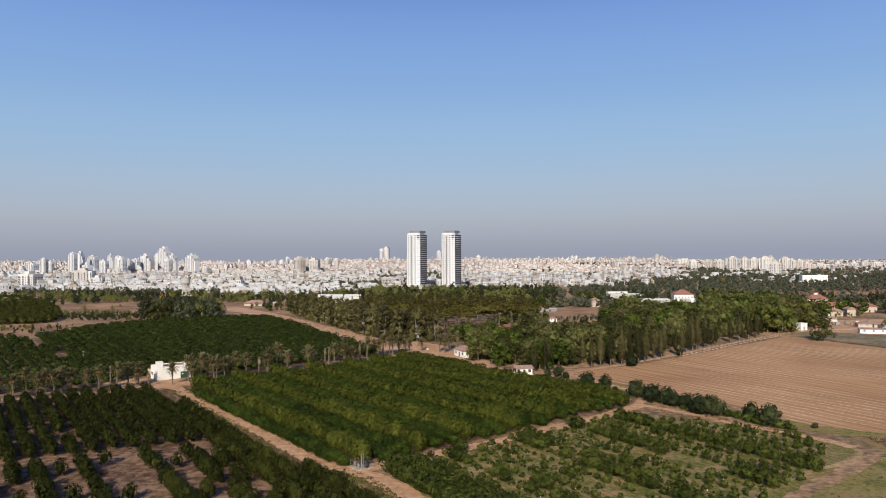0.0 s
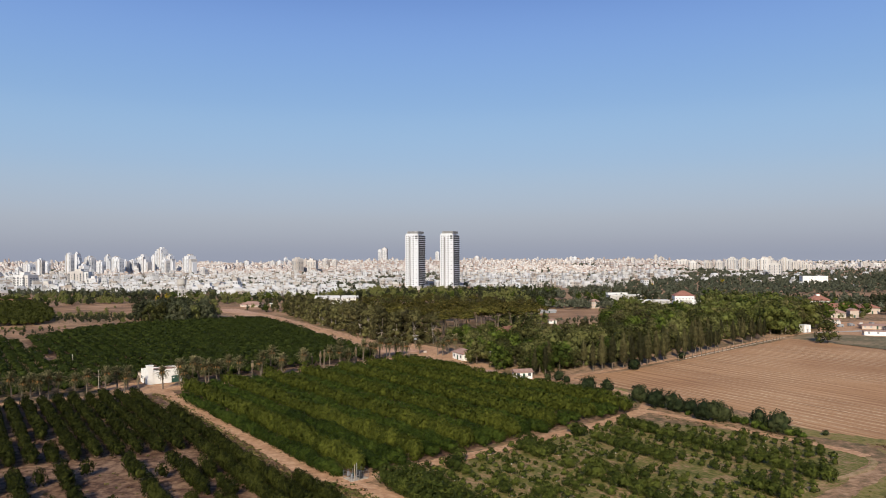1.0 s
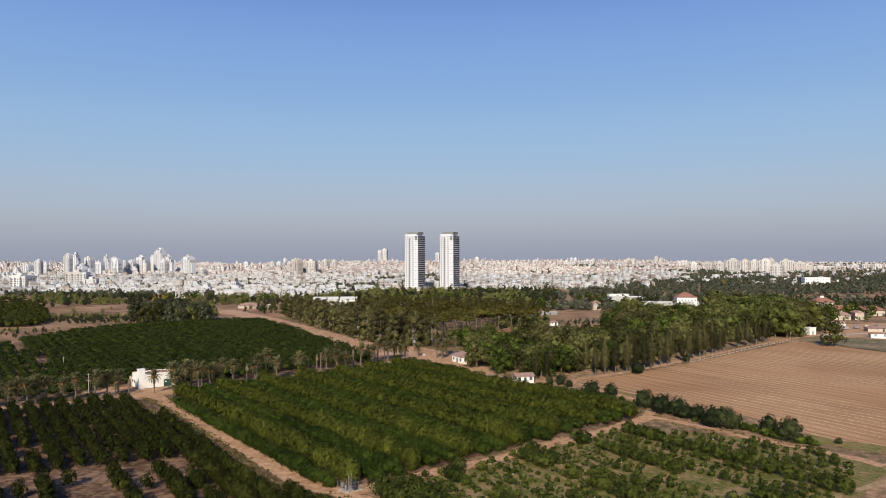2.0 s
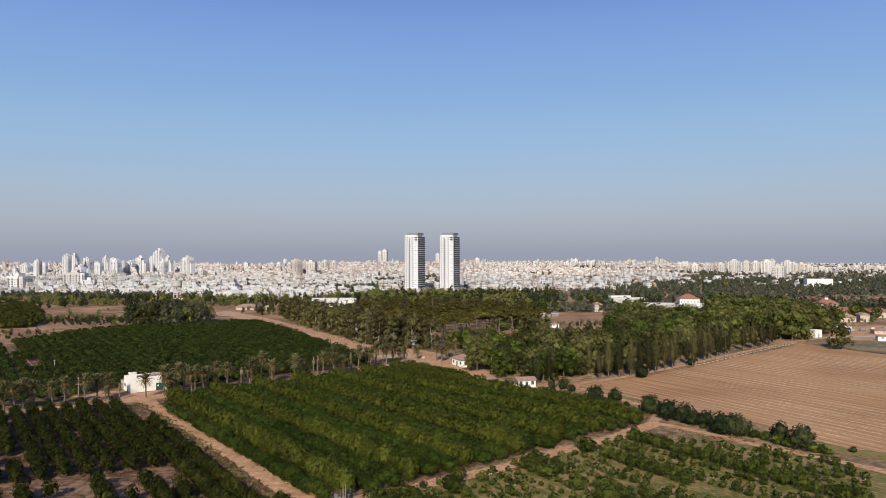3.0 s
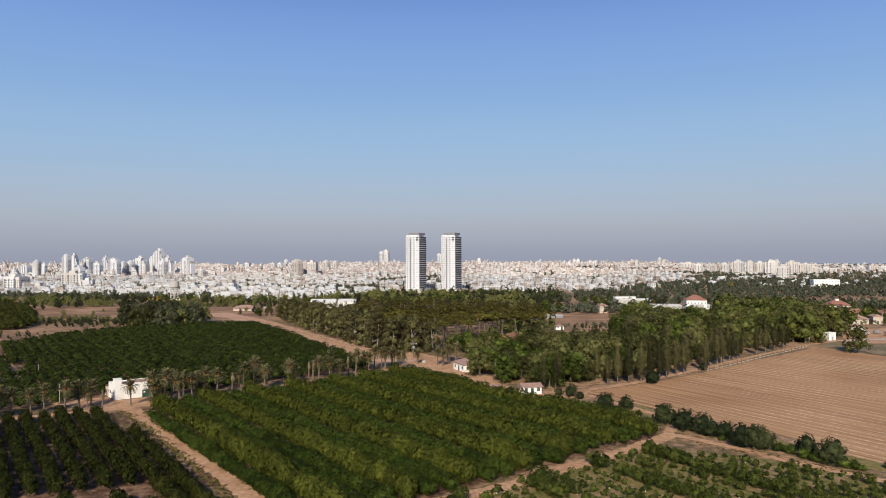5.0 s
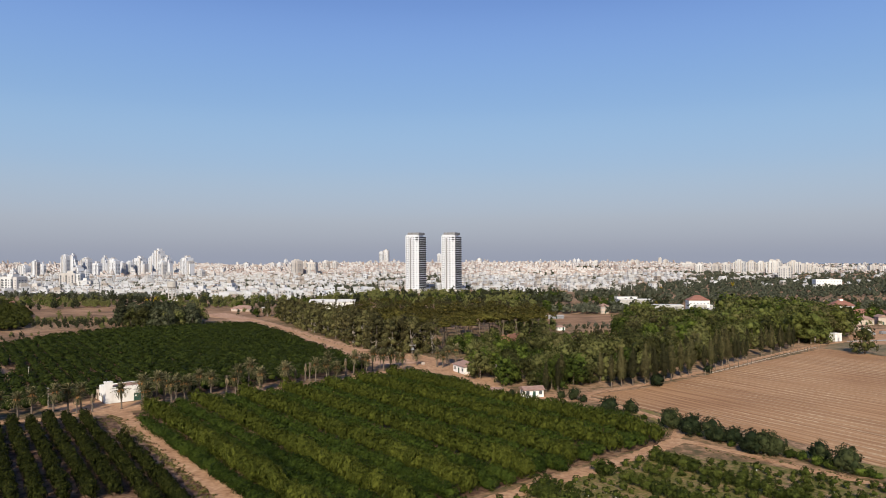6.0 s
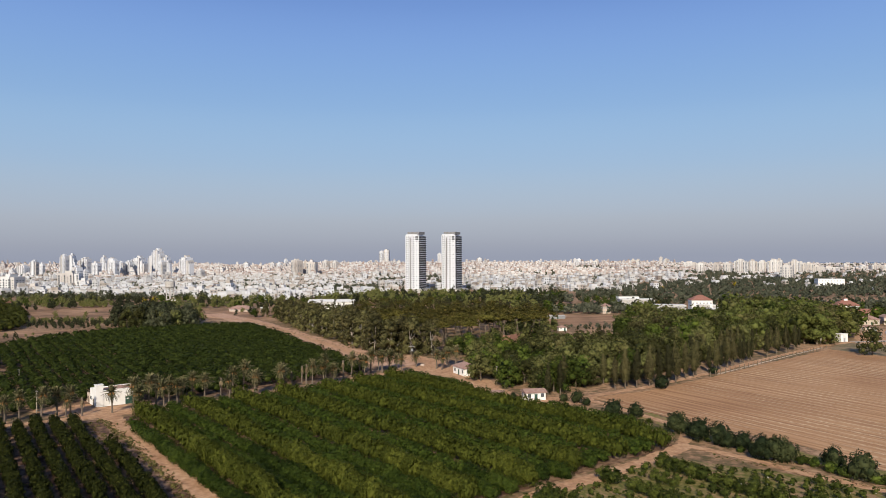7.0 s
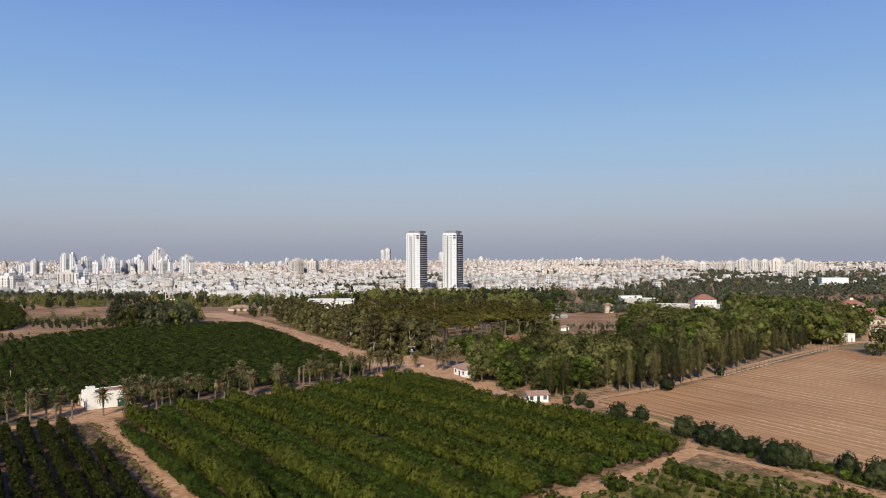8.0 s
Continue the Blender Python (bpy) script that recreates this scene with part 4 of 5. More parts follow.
# the big mixed wood
wood = [(40, 316), (60, 322), (92, 360), (130, 400), (174, 438), (205, 452), (222, 490), (236, 560), (200, 600), (130, 610), (118, 560), (112, 500), (80, 485), (40, 440), (24, 400), (24, 372)]
for x, y in scatter(wood, 9.8, 24):
    n += 1
    s = x / (y + 3)
    limit = 46.6 * (1 - (y + 3) / 530) if 0.09 < s < 0.185 and y < 515 else 30
    if 0.235 < s < 0.32 and y > 430:
        limit = 50 - 0.0657 * (y + 3)
    if math.hypot(x - 200.8, y - 438) < 8:
        continue
    h = random.uniform(11, 15) + 6.0 * max(0, min(1, (x - 120) / 70))
    if limit < h:
        h = max(2.4, limit * random.uniform(0.6, 0.9))
    kind = (FIC, OAK, EUC if x < 110 else SUN, OAK, SUN if x > 110 else FIC, SUN if x > 130 else OAK, OAK)[int((noise.noise((x * 0.03, y * 0.03, 3)) + 1) * 9 + random.random() * 4) % 7]
    if y > 450 or (y > 425 and h < 8):
        (back_e if kind is EUC else back_s if kind is SUN else back_b if kind is FIC else back_o).append(spot(x, y, h / 9.0))
    else:
        set_tree(kind, n, x, y, h / (17 if kind is EUC else 13.5), 1.0)
# the tall pale-trunked group at the end of the path
for x, y in ((182, 429), (186, 433), (184, 442), (176, 430), (202, 454), (208, 457), (190, 447)):
    n += 1
    set_tree(EUC if n % 3 == 1 else SUN, n, x, y, random.uniform(1.1, 1.25) if n % 3 == 1 else random.uniform(1.4, 1.6))
for x, y, q in ((213, 462, 1.5), (204, 462, 1.55), (196, 456, 1.4), (186, 452, 1.35), (222, 474, 1.3), (176, 446, 1.2), (166, 436, 1.1), (214, 480, 1.5)):
    n += 1
    set_tree(SUN if n % 4 else OAK, n, x, y, q)
for x, y, q in ((318, 556, 1.0), (327, 560, 1.1)):
    n += 1
    set_tree(OAK, n, x, y, q)
# single tree by the lawn, dark bushes along the track
set_tree(OAK, 2, 187.2, 386, 0.98, 1.06)
set_tree(BUSH, 1, 67.5, 299.5, 1.5)
set_tree(BUSH, 2, 96, 331, 1.0)
for i, (x, y, s) in enumerate(((34.1, 273.5, 1.25), (30, 276, 0.9), (41.6, 254.8, 1.65), (48.0, 253.5, 1.25), (54.3, 235, 1.75), (57.6, 228, 1.8), (61.4, 223.4, 1.7), (62.6, 221, 1.3), (65.4, 219, 1.35),
                               (66.6, 210.5, 1.6), (69.2, 209, 1.75), (71.5, 208.5, 1.5), (79.4, 203.5, 1.4), (81.0, 194.8, 1.75), (91.8, 192.7, 0.5), (14, 277, 0.8), (36.5, 270, 0.8))):
    set_tree(BUSH, i, x, y, s, random.uniform(0.95, 1.12))
for i, (x, y, s) in enumerate(((45.4, 248, 0.9), (44, 250, 0.8), (50, 246, 0.6), (59.5, 226, 0.55), (64, 216, 0.6), (74, 206.5, 0.9), (76, 204.8, 0.85), (77.4, 200.5, 0.95), (78.6, 197.3, 0.9),
                               (82.8, 192.8, 0.9), (84.2, 191.8, 0.85), (85.3, 190.6, 0.6), (72, 210, 0.7))):
    set_tree(GREENB, i, x, y, s, 0.8)
for x, y, s in ((-25.5, 148, 0.35), (-27, 149.5, 0.4), (-24, 146.5, 0.3), (-28.5, 151, 0.3)):
    set_tree(GREENB, 1, x, y, s, 0.7)
# clumps above the far orchard
for i, (x, y) in enumerate(scatter([(-254, 548), (-226, 508), (-200, 508), (-184, 530), (-204, 570), (-240, 580)], 8, 25)):
    set_tree(GREY if i % 4 else OAK, i, x, y, random.uniform(0.75, 1.05), 1.15)
for i, (x, y) in enumerate(((-168, 602), (-162, 612), (-170, 640))):
    set_tree(EUC if i % 2 else FIC, i, x, y, random.uniform(0.55, 0.85))
hide_away(GREY + EUC + PINE + FIC + OAK + SUN + CYP + BUSH + GREENB)

def belt(poly, step, seed, h0, h1, keep=0.9):
    for x, y in scatter(poly, step, seed, 0.45):
        if random.random() > keep:
            continue
        k = noise.noise((x * 0.02, y * 0.02, 9))
        h = random.uniform(h0, h1)
        if 0.225 < x / y < 0.33 and y < 660:
            h = min(h, 3.5)
        if abs(x + 312) < 11 and 735 < y < 800:
            continue
        (spots_e if k > 0.12 else spots_b if k < -0.25 else spots_o).append(spot(x, y, h / 9.0))


belt([(-90, 722), (-30, 705), (60, 645), (70, 660), (110, 800), (100, 900), (-140, 900), (-150, 780)], 11, 31, 8, 11.5)
belt([(112, 640), (150, 615), (240, 570), (255, 600), (240, 720), (255, 760), (180, 840), (110, 800)], 12, 32, 6, 9.5, 0.8)
belt([(255, 600), (245, 515), (300, 560), (420, 600), (700, 700), (700, 770), (430, 725), (255, 705)], 12, 33, 7, 11, 0.9)
low_trees = [spot(x, y, random.uniform(0.55, 1.25)) for x, y in scatter([(110, 810), (180, 850), (255, 760), (420, 860), (800, 960), (1000, 1350), (620, 1420), (330, 1300), (140, 980)], 12.5, 34, 0.45)
             if noise.noise((x * 0.008, y * 0.02, 4)) > -0.22]
merge("far_trees", citystub, low_trees, M["farleaf"], "low scrub and trees before the city, greyed for haze", "trees")
belt([(-560, 690), (-400, 660), (-330, 705), (-250, 700), (-180, 690), (-140, 720), (-150, 830), (-330, 830), (-560, 860)], 13, 35, 5.5, 9, 0.8)
belt([(-326, 566), (-309, 583), (-264, 568), (-228, 525), (-240, 506), (-270, 506), (-299, 518)], 6, 36, 2.5, 5, 0.95)
belt([(8, 440), (50, 468), (60, 540), (52, 600), (20, 540)], 7, 41, 3.5, 6.5)
belt([(-18, 402), (10, 427), (30, 452), (52, 474), (40, 492), (-40, 440)], 7, 42, 2.0, 3.2, 0.15)
belt([(58, 505), (80, 498), (110, 508), (122, 540), (100, 528), (66, 532)], 6, 43, 2.0, 4.0, 0.85)
belt([(62, 632), (118, 628), (128, 600), (140, 640), (120, 668), (60, 668)], 7, 44, 6, 9, 0.95)
belt([(-225, 690), (-196, 640), (-186, 600), (-160, 640), (-170, 700)], 12, 45, 3.5, 6.5, 0.5)
belt([(-400, 700), (-330, 712), (-250, 705), (-200, 700), (-170, 720), (-260, 745), (-400, 740)], 9, 46, 4, 7, 0.85)
belt([(-345, 455), (-262, 474), (-254, 440), (-262, 422), (-335, 436)], 7, 47, 1.8, 3.8, 0.75)
belt([(-560, 655), (-470, 660), (-470, 700), (-560, 710)], 11, 38, 6, 9)
for x, y in scatter([(-380, 655), (-300, 690), (-255, 650), (-270, 570), (-340, 590)], 22, 37):
    if random.random() < 0.2:
        spots_o.append(spot(x, y, random.uniform(0.25, 0.6)))
merge("far_trees", blob, [q for q in spots_o if q[0] < 60], M["shrub"], "belt of dark green trees below the town", "trees")
merge("far_trees", blob, [q for q in spots_o if q[0] >= 60], M["farleaf"], "belt of trees before the city, greyed for haze", "trees")
merge("far_trees", tallb, spots_e, M["greyleaf"], "belt of grey-green eucalyptus below the town", "trees")
merge("wood_trees", wood_round, back_o, M["shrub"], "olive-green trees deep in the wood", "trees")
merge("wood_trees", wood_tall, back_e, M["euc"], "grey-green eucalyptus deep in the wood", "trees")
merge("wood_trees", wood_round, back_b, M["ficus"], "fresh green trees deep in the wood", "trees")
merge("wood_trees", wood_round, back_s, M["sunny"], "yellow-green trees deep in the wood", "trees")
merge("wood_trees", umbrella, back_p, M["pine"], "umbrella pines with olive crowns in the wood", "trees")
merge("far_trees", blob, spots_b, M["ficus"], "scattered fresh green trees and bushes", "trees")
merge("far_trees", blob, [spot(-322, 770, 0.9), spot(-330, 765, 0.75), spot(252, 1000, 0.9), spot(400, 1150, 1.0), spot(180, 735, 0.6)], M["yellow"],
      "yellow-flowering trees near the water tower", "trees")


# ---- weeds along the tracks ----
tuft = [crown(300 + i, [(0, 0, 0.10, 0.30, 0.30, 0.16)], 7, 0.17, low=-0.1, core=0.4) for i in range(4)]
weeds, dry_weeds = [], []
for line, wide, dense in (([(-106, 247), (-90.7, 228.4), (-62.7, 191.2), (-34, 152)], 1.6, 0.22), ([(-108, 243), (-76, 202), (-38, 153)], 1.5, 0.4), ([(-98, 245), (-62, 199), (-36, 164.5)], 0.8, 0.5), ([(-12, 129), (-18.5, 139), (-21.5, 145), (-29, 151)], 3.2, 0.09), ([(-14, 158), (6, 173), (28, 193), (44, 208)], 1.2, 1.2),
                          ([(56, 212), (70, 202), (86, 185)], 1.5, 0.8), ([(-60, 408), (-105, 480), (-150, 548)], 4, 1.2), ([(-98, 258), (-60, 296), (-34, 326)], 2, 0.8)):
    for x, y, dx, dy in along(line, dense):
        o = random.gauss(0, wide * 0.5)
        (weeds if random.random() < 0.7 else dry_weeds).append(spot(x - dy * o, y + dx * o, random.uniform(0.5, 1.7)))
for poly, step, keep in (([(100, 184), (150, 160), (150, 118), (112, 124), (99, 160)], 1.1, 0.6), ([(95, 190), (104, 184), (150, 164), (150, 158), (100, 180)], 0.9, 0.8)):
    for x, y in scatter(poly, step, 77, 0.5):
        if random.random() < keep and noise.noise((x * 0.12, y * 0.12, 6)) > -0.15:
            dry_weeds.append(spot(x, y, random.uniform(0.4, 1.1)))
for x, y in scatter([(52, 118), (66, 139), (83, 154), (97, 168), (110, 150), (90, 110)], 2.6, 78, 0.5):
    if random.random() < 0.5:
        weeds.append(spot(x, y, random.uniform(0.5, 1.3)))
for x, y in scatter(BLOCK_B, 3.6, 79, 0.5):
    if random.random() < 0.35:
        (weeds if random.random() < 0.6 else dry_weeds).append(spot(x, y, random.uniform(0.6, 1.5)))
merge("weed_tufts", tuft, weeds, M["tuft"], "olive-green weed tufts beside the tracks", "weeds")
merge("weed_tufts", tuft, dry_weeds, M["drytuft"], "reddish-brown dry weed tufts by the field", "weeds")


# ---- buildings ----
spots_late = []

def hip(bm, w, d, z, rise, over=0.5, gable=False):
    """A pitched roof over w by d at height z, ridge along the longer side."""
    w, d = w / 2 + over, d / 2 + over
    r = 0 if gable else min(w, d)
    e = [bm.verts.new(p) for p in ((-w, -d, z), (w, -d, z), (w, d, z), (-w, d, z))]
    lo = [bm.verts.new((v.co.x, v.co.y, z - 0.15)) for v in e]
    if w >= d:
        a, b = bm.verts.new((-(w - r), 0, z + rise)), bm.verts.new((w - r + 0.001, 0, z + rise))
        fs = ((e[0], e[1], b, a), (e[1], e[2], b), (e[2], e[3], a, b), (e[3], e[0], a))
    else:
        a, b = bm.verts.new((0, -(d - r), z + rise)), bm.verts.new((0, d - r + 0.001, z + rise))
        fs = ((e[0], e[1], a), (e[1], e[2], b, a), (e[2], e[3], b), (e[3], e[0], a, b))
    for f in fs:
        bm.faces.new(f)
    for i in range(4):
        bm.faces.new((lo[i], lo[(i + 1) % 4], e[(i + 1) % 4], e[i]))
    bm.faces.new(lo[::-1])
    bmesh.ops.recalc_face_normals(bm, faces=bm.faces[:])
    return bm


def opening(e, name, side, u, z, w, h, W, D, material, deep=0.06):
    """A window or door standing slightly proud of one side: f, b, l or r."""
    if side in "fb":
        s = -1 if side == "f" else 1
        y = s * D / 2
        part(name, bx(u - w / 2, u + w / 2, min(y, y + s * deep), max(y, y + s * deep), z, z + h), material, e)
    else:
        s = -1 if side == "l" else 1
        x = s * W / 2
        part(name, bx(min(x, x + s * deep), max(x, x + s * deep), u - w / 2, u + w / 2, z, z + h), material, e)


def house(name, x, y, W, D, h, rz, wall, roof, rise, label, category="house", wins=3, gable=False, floors=1, door="f", over=0.5):
    e = new(name)
    e.matrix_basis = pose(x, y, 0, rz=rz)
    tagged(e, label, category)
    part("wall", bx(-W / 2, W / 2, -D / 2, D / 2, -0.2, h), wall, e)
    if rise:
        part("roof", hip(bmesh.new(), W, D, h + 0.16, rise, over, gable), roof, e)
    else:
        b = bx(-W / 2 - 0.1, W / 2 + 0.1, -D / 2 - 0.1, D / 2 + 0.1, h, h + 0.3)
        part("roof", b, roof, e)
    for f in range(floors):
        z = 1.0 + f * h / floors
        for side, L in (("f", W), ("b", W), ("l", D), ("r", D)):
            k = wins if side in "fb" else max(1, round(wins * D / W))
            for i in range(k):
                u = (i + 0.5) / k * L - L / 2
                if f == 0 and side == door and i == k // 2:
                    opening(e, "door", side, u, 0, 1.0, 2.1, W, D, M["green"])
                else:
                    # windows past 400 m take the haze-paled glass
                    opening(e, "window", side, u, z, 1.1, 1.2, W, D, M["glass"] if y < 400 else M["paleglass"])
    return e


# white farmhouse with its corner turret, green gate and sloping sheds
fh = new("farmhouse")
fh.matrix_basis = pose(-116.6, 264.2, 0, rz=41)
tagged(fh, "whitewashed flat-roofed farmhouse with turret and green gate", "house")
part("wall", bx(0, 12.6, 0, 8.0, -0.1, 4.6), M["plaster"], fh)
b = bx(0, 12.6, 0, 0.35, 4.6, 5.1)
box(b, 0, 0.35, 0.35, 8, 4.6, 5.1), box(b, 12.25, 12.6, 0.35, 8, 4.6, 5.1), box(b, 0.35, 12.25, 7.65, 8, 4.6, 5.1)
part("parapet", b, M["plaster"], fh)
part("roof", hip(bmesh.new(), 8.5, 6.0, 4.65, 0.9, 0.1), M["paletile"], fh, "faded ochre roof", pose(7.4, 4.2, 0))
t = part("turret", bx(-0.1, 2.0, -0.1, 2.0, -0.1, 6.7), M["plaster"], fh)
part("cap", bx(-0.25, 2.15, -0.25, 2.15, 6.7, 6.95), M["plaster"], t)
part("pole", rod(bmesh.new(), (0.3, 0.3, 6.9), (0.3, 0.3, 8.0), 0.06, 0.04), M["dark"], fh)
b = bx(-0.02, 4.8, 8, 13.2, -0.1, 3.2)
part("side_wing", b, M["cream"], fh, "cream plastered side wing")
b = bmesh.new()
vs = [b.verts.new(p) for p in ((-0.3, 7.99, 4.3), (5.0, 7.99, 4.3), (5.0, 13.5, 3.2), (-0.3, 13.5, 3.2))]
b.faces.new(vs)
bmesh.ops.solidify(b, geom=b.faces[:], thickness=0.15)
part("side_roof", b, M["stone"], fh)
g = part("gate", bx(8.6, 11.4, -0.08, 0, 0, 2.5), M["green"], fh, "dark green sheet gate")
part("sign", bx(9.0, 9.6, -0.11, -0.08, 1.5, 1.9), M["plaster"], g)
part("door", bx(-0.06, 0, 3.2, 4.1, 0, 2.2), M["bark"], fh)
part("door", bx(-0.08, -0.02, 9.5, 10.6, 0, 2.2), M["bark"], fh)
for u in (5.2, 7.0):
    part("window", bx(-0.05, 0, u, u + 0.8, 1.6, 2.6), M["glass"], fh)
part("window", bx(6.0, 6.8, -0.05, 0, 2.2, 3.1), M["sheet"], fh)

house("farm_hut", -1.5, 330, 10.0, 6.5, 3.0, -63, M["plaster"], M["paletile"], 1.7, "white farm hut with a red tiled hip roof", wins=3)
house("farm_hut", 20.8, 279.6, 6.6, 4.6, 2.5, 14, M["plaster"], M["paletile"], 0.9, "small white hut with a red gable roof", wins=3, gable=True)
house("farm_hut", 8.3, 276.6, 4.8, 4.2, 2.6, -8, M["cream"], M["paletile"], 0.8, "low hut with a faded pink roof", wins=1, gable=True)
part("porch", bx(-2.2, 2.2, -2.0, 0, 2.2, 2.35), M["concrete"], tagged(new("porch_roof"), "flat grey porch roof on posts beside the hut", "porch"))
pr = bpy.data.objects["porch_roof"]
pr.matrix_basis = pose(3.2, 325.6, 0, rz=-20)
for px, py in ((-2.1, -1.9), (2.1, -1.9), (-2.1, -0.1), (2.1, -0.1)):
    part("post", rod(bmesh.new(), (px, py, 0), (px, py, 2.2), 0.07, 0.07), M["dark"], pr)

hut = new("white_cabin")
hut.matrix_basis = pose(200.8, 441, 0, rz=20)
tagged(hut, "white box cabin beside the eucalyptus trees", "cabin")
part("wall", bx(-2.4, 2.4, -2.0, 2.0, 0, 4.2), M["sheet"], hut)
part("roof", bx(-2.5, 2.5, -2.1, 2.1, 4.2, 4.4), M["plaster"], hut)
part("door", bx(-0.5, 0.5, -2.06, -2.0, 0, 2.1), M["steel"], hut)
for u in (-1.6, 1.6):
    part("panel", bx(u - 0.5, u + 0.5, -2.04, -2.0, 0.3, 3.6), M["plaster"], hut)

# school with red roofs
house("school_hall", 286, 604, 17, 13, 8.6, -6, M["plaster"], M["tile"], 4.2, "white school hall with a red hipped roof", "school", wins=6, floors=2)
cu = new("cupola")
cu.matrix_basis = pose(286, 604, 11.2, rz=-6)
tagged(cu, "small white cupola on the red roof", "cupola")
part("wall", bx(-1.2, 1.2, -1.2, 1.2, 0, 2.6), M["plaster"], cu)
part("roof", hip(bmesh.new(), 2.4, 2.4, 2.7, 0.8, 0.3), M["tile"], cu)
house("school_wing", 293, 588, 37, 9, 4.0, -3, M["cream"], M["tile"], 3.0, "long cream school wing with a red tiled roof", "school", wins=11, over=0.9)
house("school_wing", 311, 578, 15, 11, 4.4, -3, M["cream"], M["tile"], 3.2, "cream school block with tiled hip roof", "school", wins=4, over=0.8)
house("school_wing", 268, 541, 13, 8, 3.6, -8, M["stone"], M["paletile"], 2.2, "low tan school block with a faded roof", "school", wins=4, over=0.7)
house("school_wing", 281, 541, 6, 8, 5.0, -8, M["cream"], M["paletile"], 1.6, "small gabled tan school annexe", "school", wins=1, gable=True)
house("storage_shed", 247, 503, 9, 6, 2.2, -8, M["cream"], M["paletile"], 0.9, "low pink-roofed school shed", "shed", wins=3, over=0.8)
house("storage_shed", 252, 459, 17, 7, 2.2, -12, M["cream"], M["paletile"], 0.9, "low shed with a faded pink roof", "shed", wins=5, over=0.6)
house("storage_shed", 272, 463, 14, 7, 2.4, -12, M["cream"], M["paletile"], 0.9, "low cream shed with a faded roof", "shed", wins=4, over=0.6)
for i_, (x, y, w) in enumerate(((246, 476, 4.4), (254, 479, 5.2), (262, 482, 4.0), (243, 488, 4.6), (236, 470, 3.8))):
    e = new("parked_van")
    e.matrix_basis = pose(x, y, 0.05, rz=20 + 40 * i_)
    tagged(e, "pale van parked in the school yard", "van", "vans in the yard")
    b = bx(-w / 2, w / 2, -0.9, 0.9, 0.35, 1.1)
    box(b, -w / 2 + 0.1, w / 2 - 1.1, -0.85, 0.85, 1.1, 1.9)
    part("body", b, M["sheet"] if i_ % 2 else M["steel"], e)
    part("windscreen", bx(w / 2 - 1.1, w / 2 - 0.95, -0.75, 0.75, 1.12, 1.75), M["glass"], e)
    for u in (-w * 0.3, w * 0.3):
        for v in (-0.8, 0.8):
            part("wheel", rod(bmesh.new(), (u, v - 0.12, 0.33), (u, v + 0.12, 0.33), 0.33, 0.33, 10), M["dark"], e)
house("long_shed", 240, 422, 28, 5, 2.3, -14, M["plaster"], M["paletile"], 0.4, "long low white shed at the lawn edge", "shed", wins=6, over=0.15)
for sx, sy in ((273, 528), (279, 524), (284, 533), (262, 520), (256, 530), (300, 560), (254, 447), (258, 444), (225, 478)):
    spots_late.append(spot(sx, sy, random.uniform(0.45, 0.75)))
house("villa", 184, 627, 16, 13, 11.6, -4, M["plaster"], M["tile"], 4.0, "white villa with a red hipped roof above trees", "house", wins=6, floors=3)
for x, y, w, d, h in ((168, 660, 26, 16, 5.5), (150, 700, 30, 14, 8), (196, 655, 20, 14, 5.5), (182, 612, 8, 7, 8.5), (186, 600, 12, 8, 6.5), (176, 590, 10, 6, 5), (238, 640, 22, 10, 8.5)):
    house("pavilion", x, y, w, d, h, random.uniform(-8, 8), M["concrete"], M["sheet"], 0, "flat-roofed pale grey modern pavilion among trees", "building", wins=max(3, w // 4), floors=2)
house("villa", 111, 640, 7, 6, 6.0, 20, M["cream"], M["paletile"], 2.0, "cream villa with tiled roof behind the wood", "house", wins=3, floors=2)
house("villa", 152, 745, 20, 9, 8.0, 5, M["plaster"], M["concrete"], 0, "white flat-roofed building behind trees", "house", wins=6, floors=2)
house("white_block", 525, 1118, 36, 16, 12.5, -6, M["plaster"], M["plaster"], 0, "long white building among far trees", "building", wins=9, floors=3)
house("white_block", 690, 1000, 12, 9, 9, 0, M["plaster"], M["concrete"], 0, "small white building at a far field", "building", wins=3, floors=2)
house("barn", -124, 690, 40, 18, 6.8, 4, M["sheet"], M["sheet"], 2.2, "wide white-roofed barn behind the wood", "barn", wins=4, gable=True)
house("barn", -178, 664, 6, 5, 3.0, 10, M["cream"], M["sheet"], 0.6, "small pale shed by the dirt road", "barn", wins=2, gable=True)
house("farm_shed", -199, 668, 19, 10, 2.4, -8, M["cream"], M["paletile"], 2.6, "low pale shed with a weathered tan hip roof", "shed", wins=4, over=1.0)
house("greenhouse", 63, 590, 16, 8, 1.8, 15, M["steel"], M["concrete"], 0.7, "low grey-roofed greenhouse beside the tilled field", "greenhouse", wins=4, gable=True)
house("garden_hut", 58, 500, 5, 4, 2.2, 10, M["plaster"], M["paletile"], 1.0, "small pink-roofed hut among shrubs", "hut", wins=2)

# terrace of red earth with its retaining wall
b = bmesh.new()
for i, (x, y, dx, dy) in enumerate(along([(11, 424), (22, 432), (34, 452), (36, 462)], 3)):
    box(b, -1.6, 1.6, -0.3, 0.3, -0.1, 4.4 + 0.3 * (i % 2), pose(x, y, 0, rz=math.degrees(math.atan2(dy, dx))))
tagged(part("terrace_wall", b, M["brick"]), "red-brown retaining wall under the pines", "wall", kind="structure")

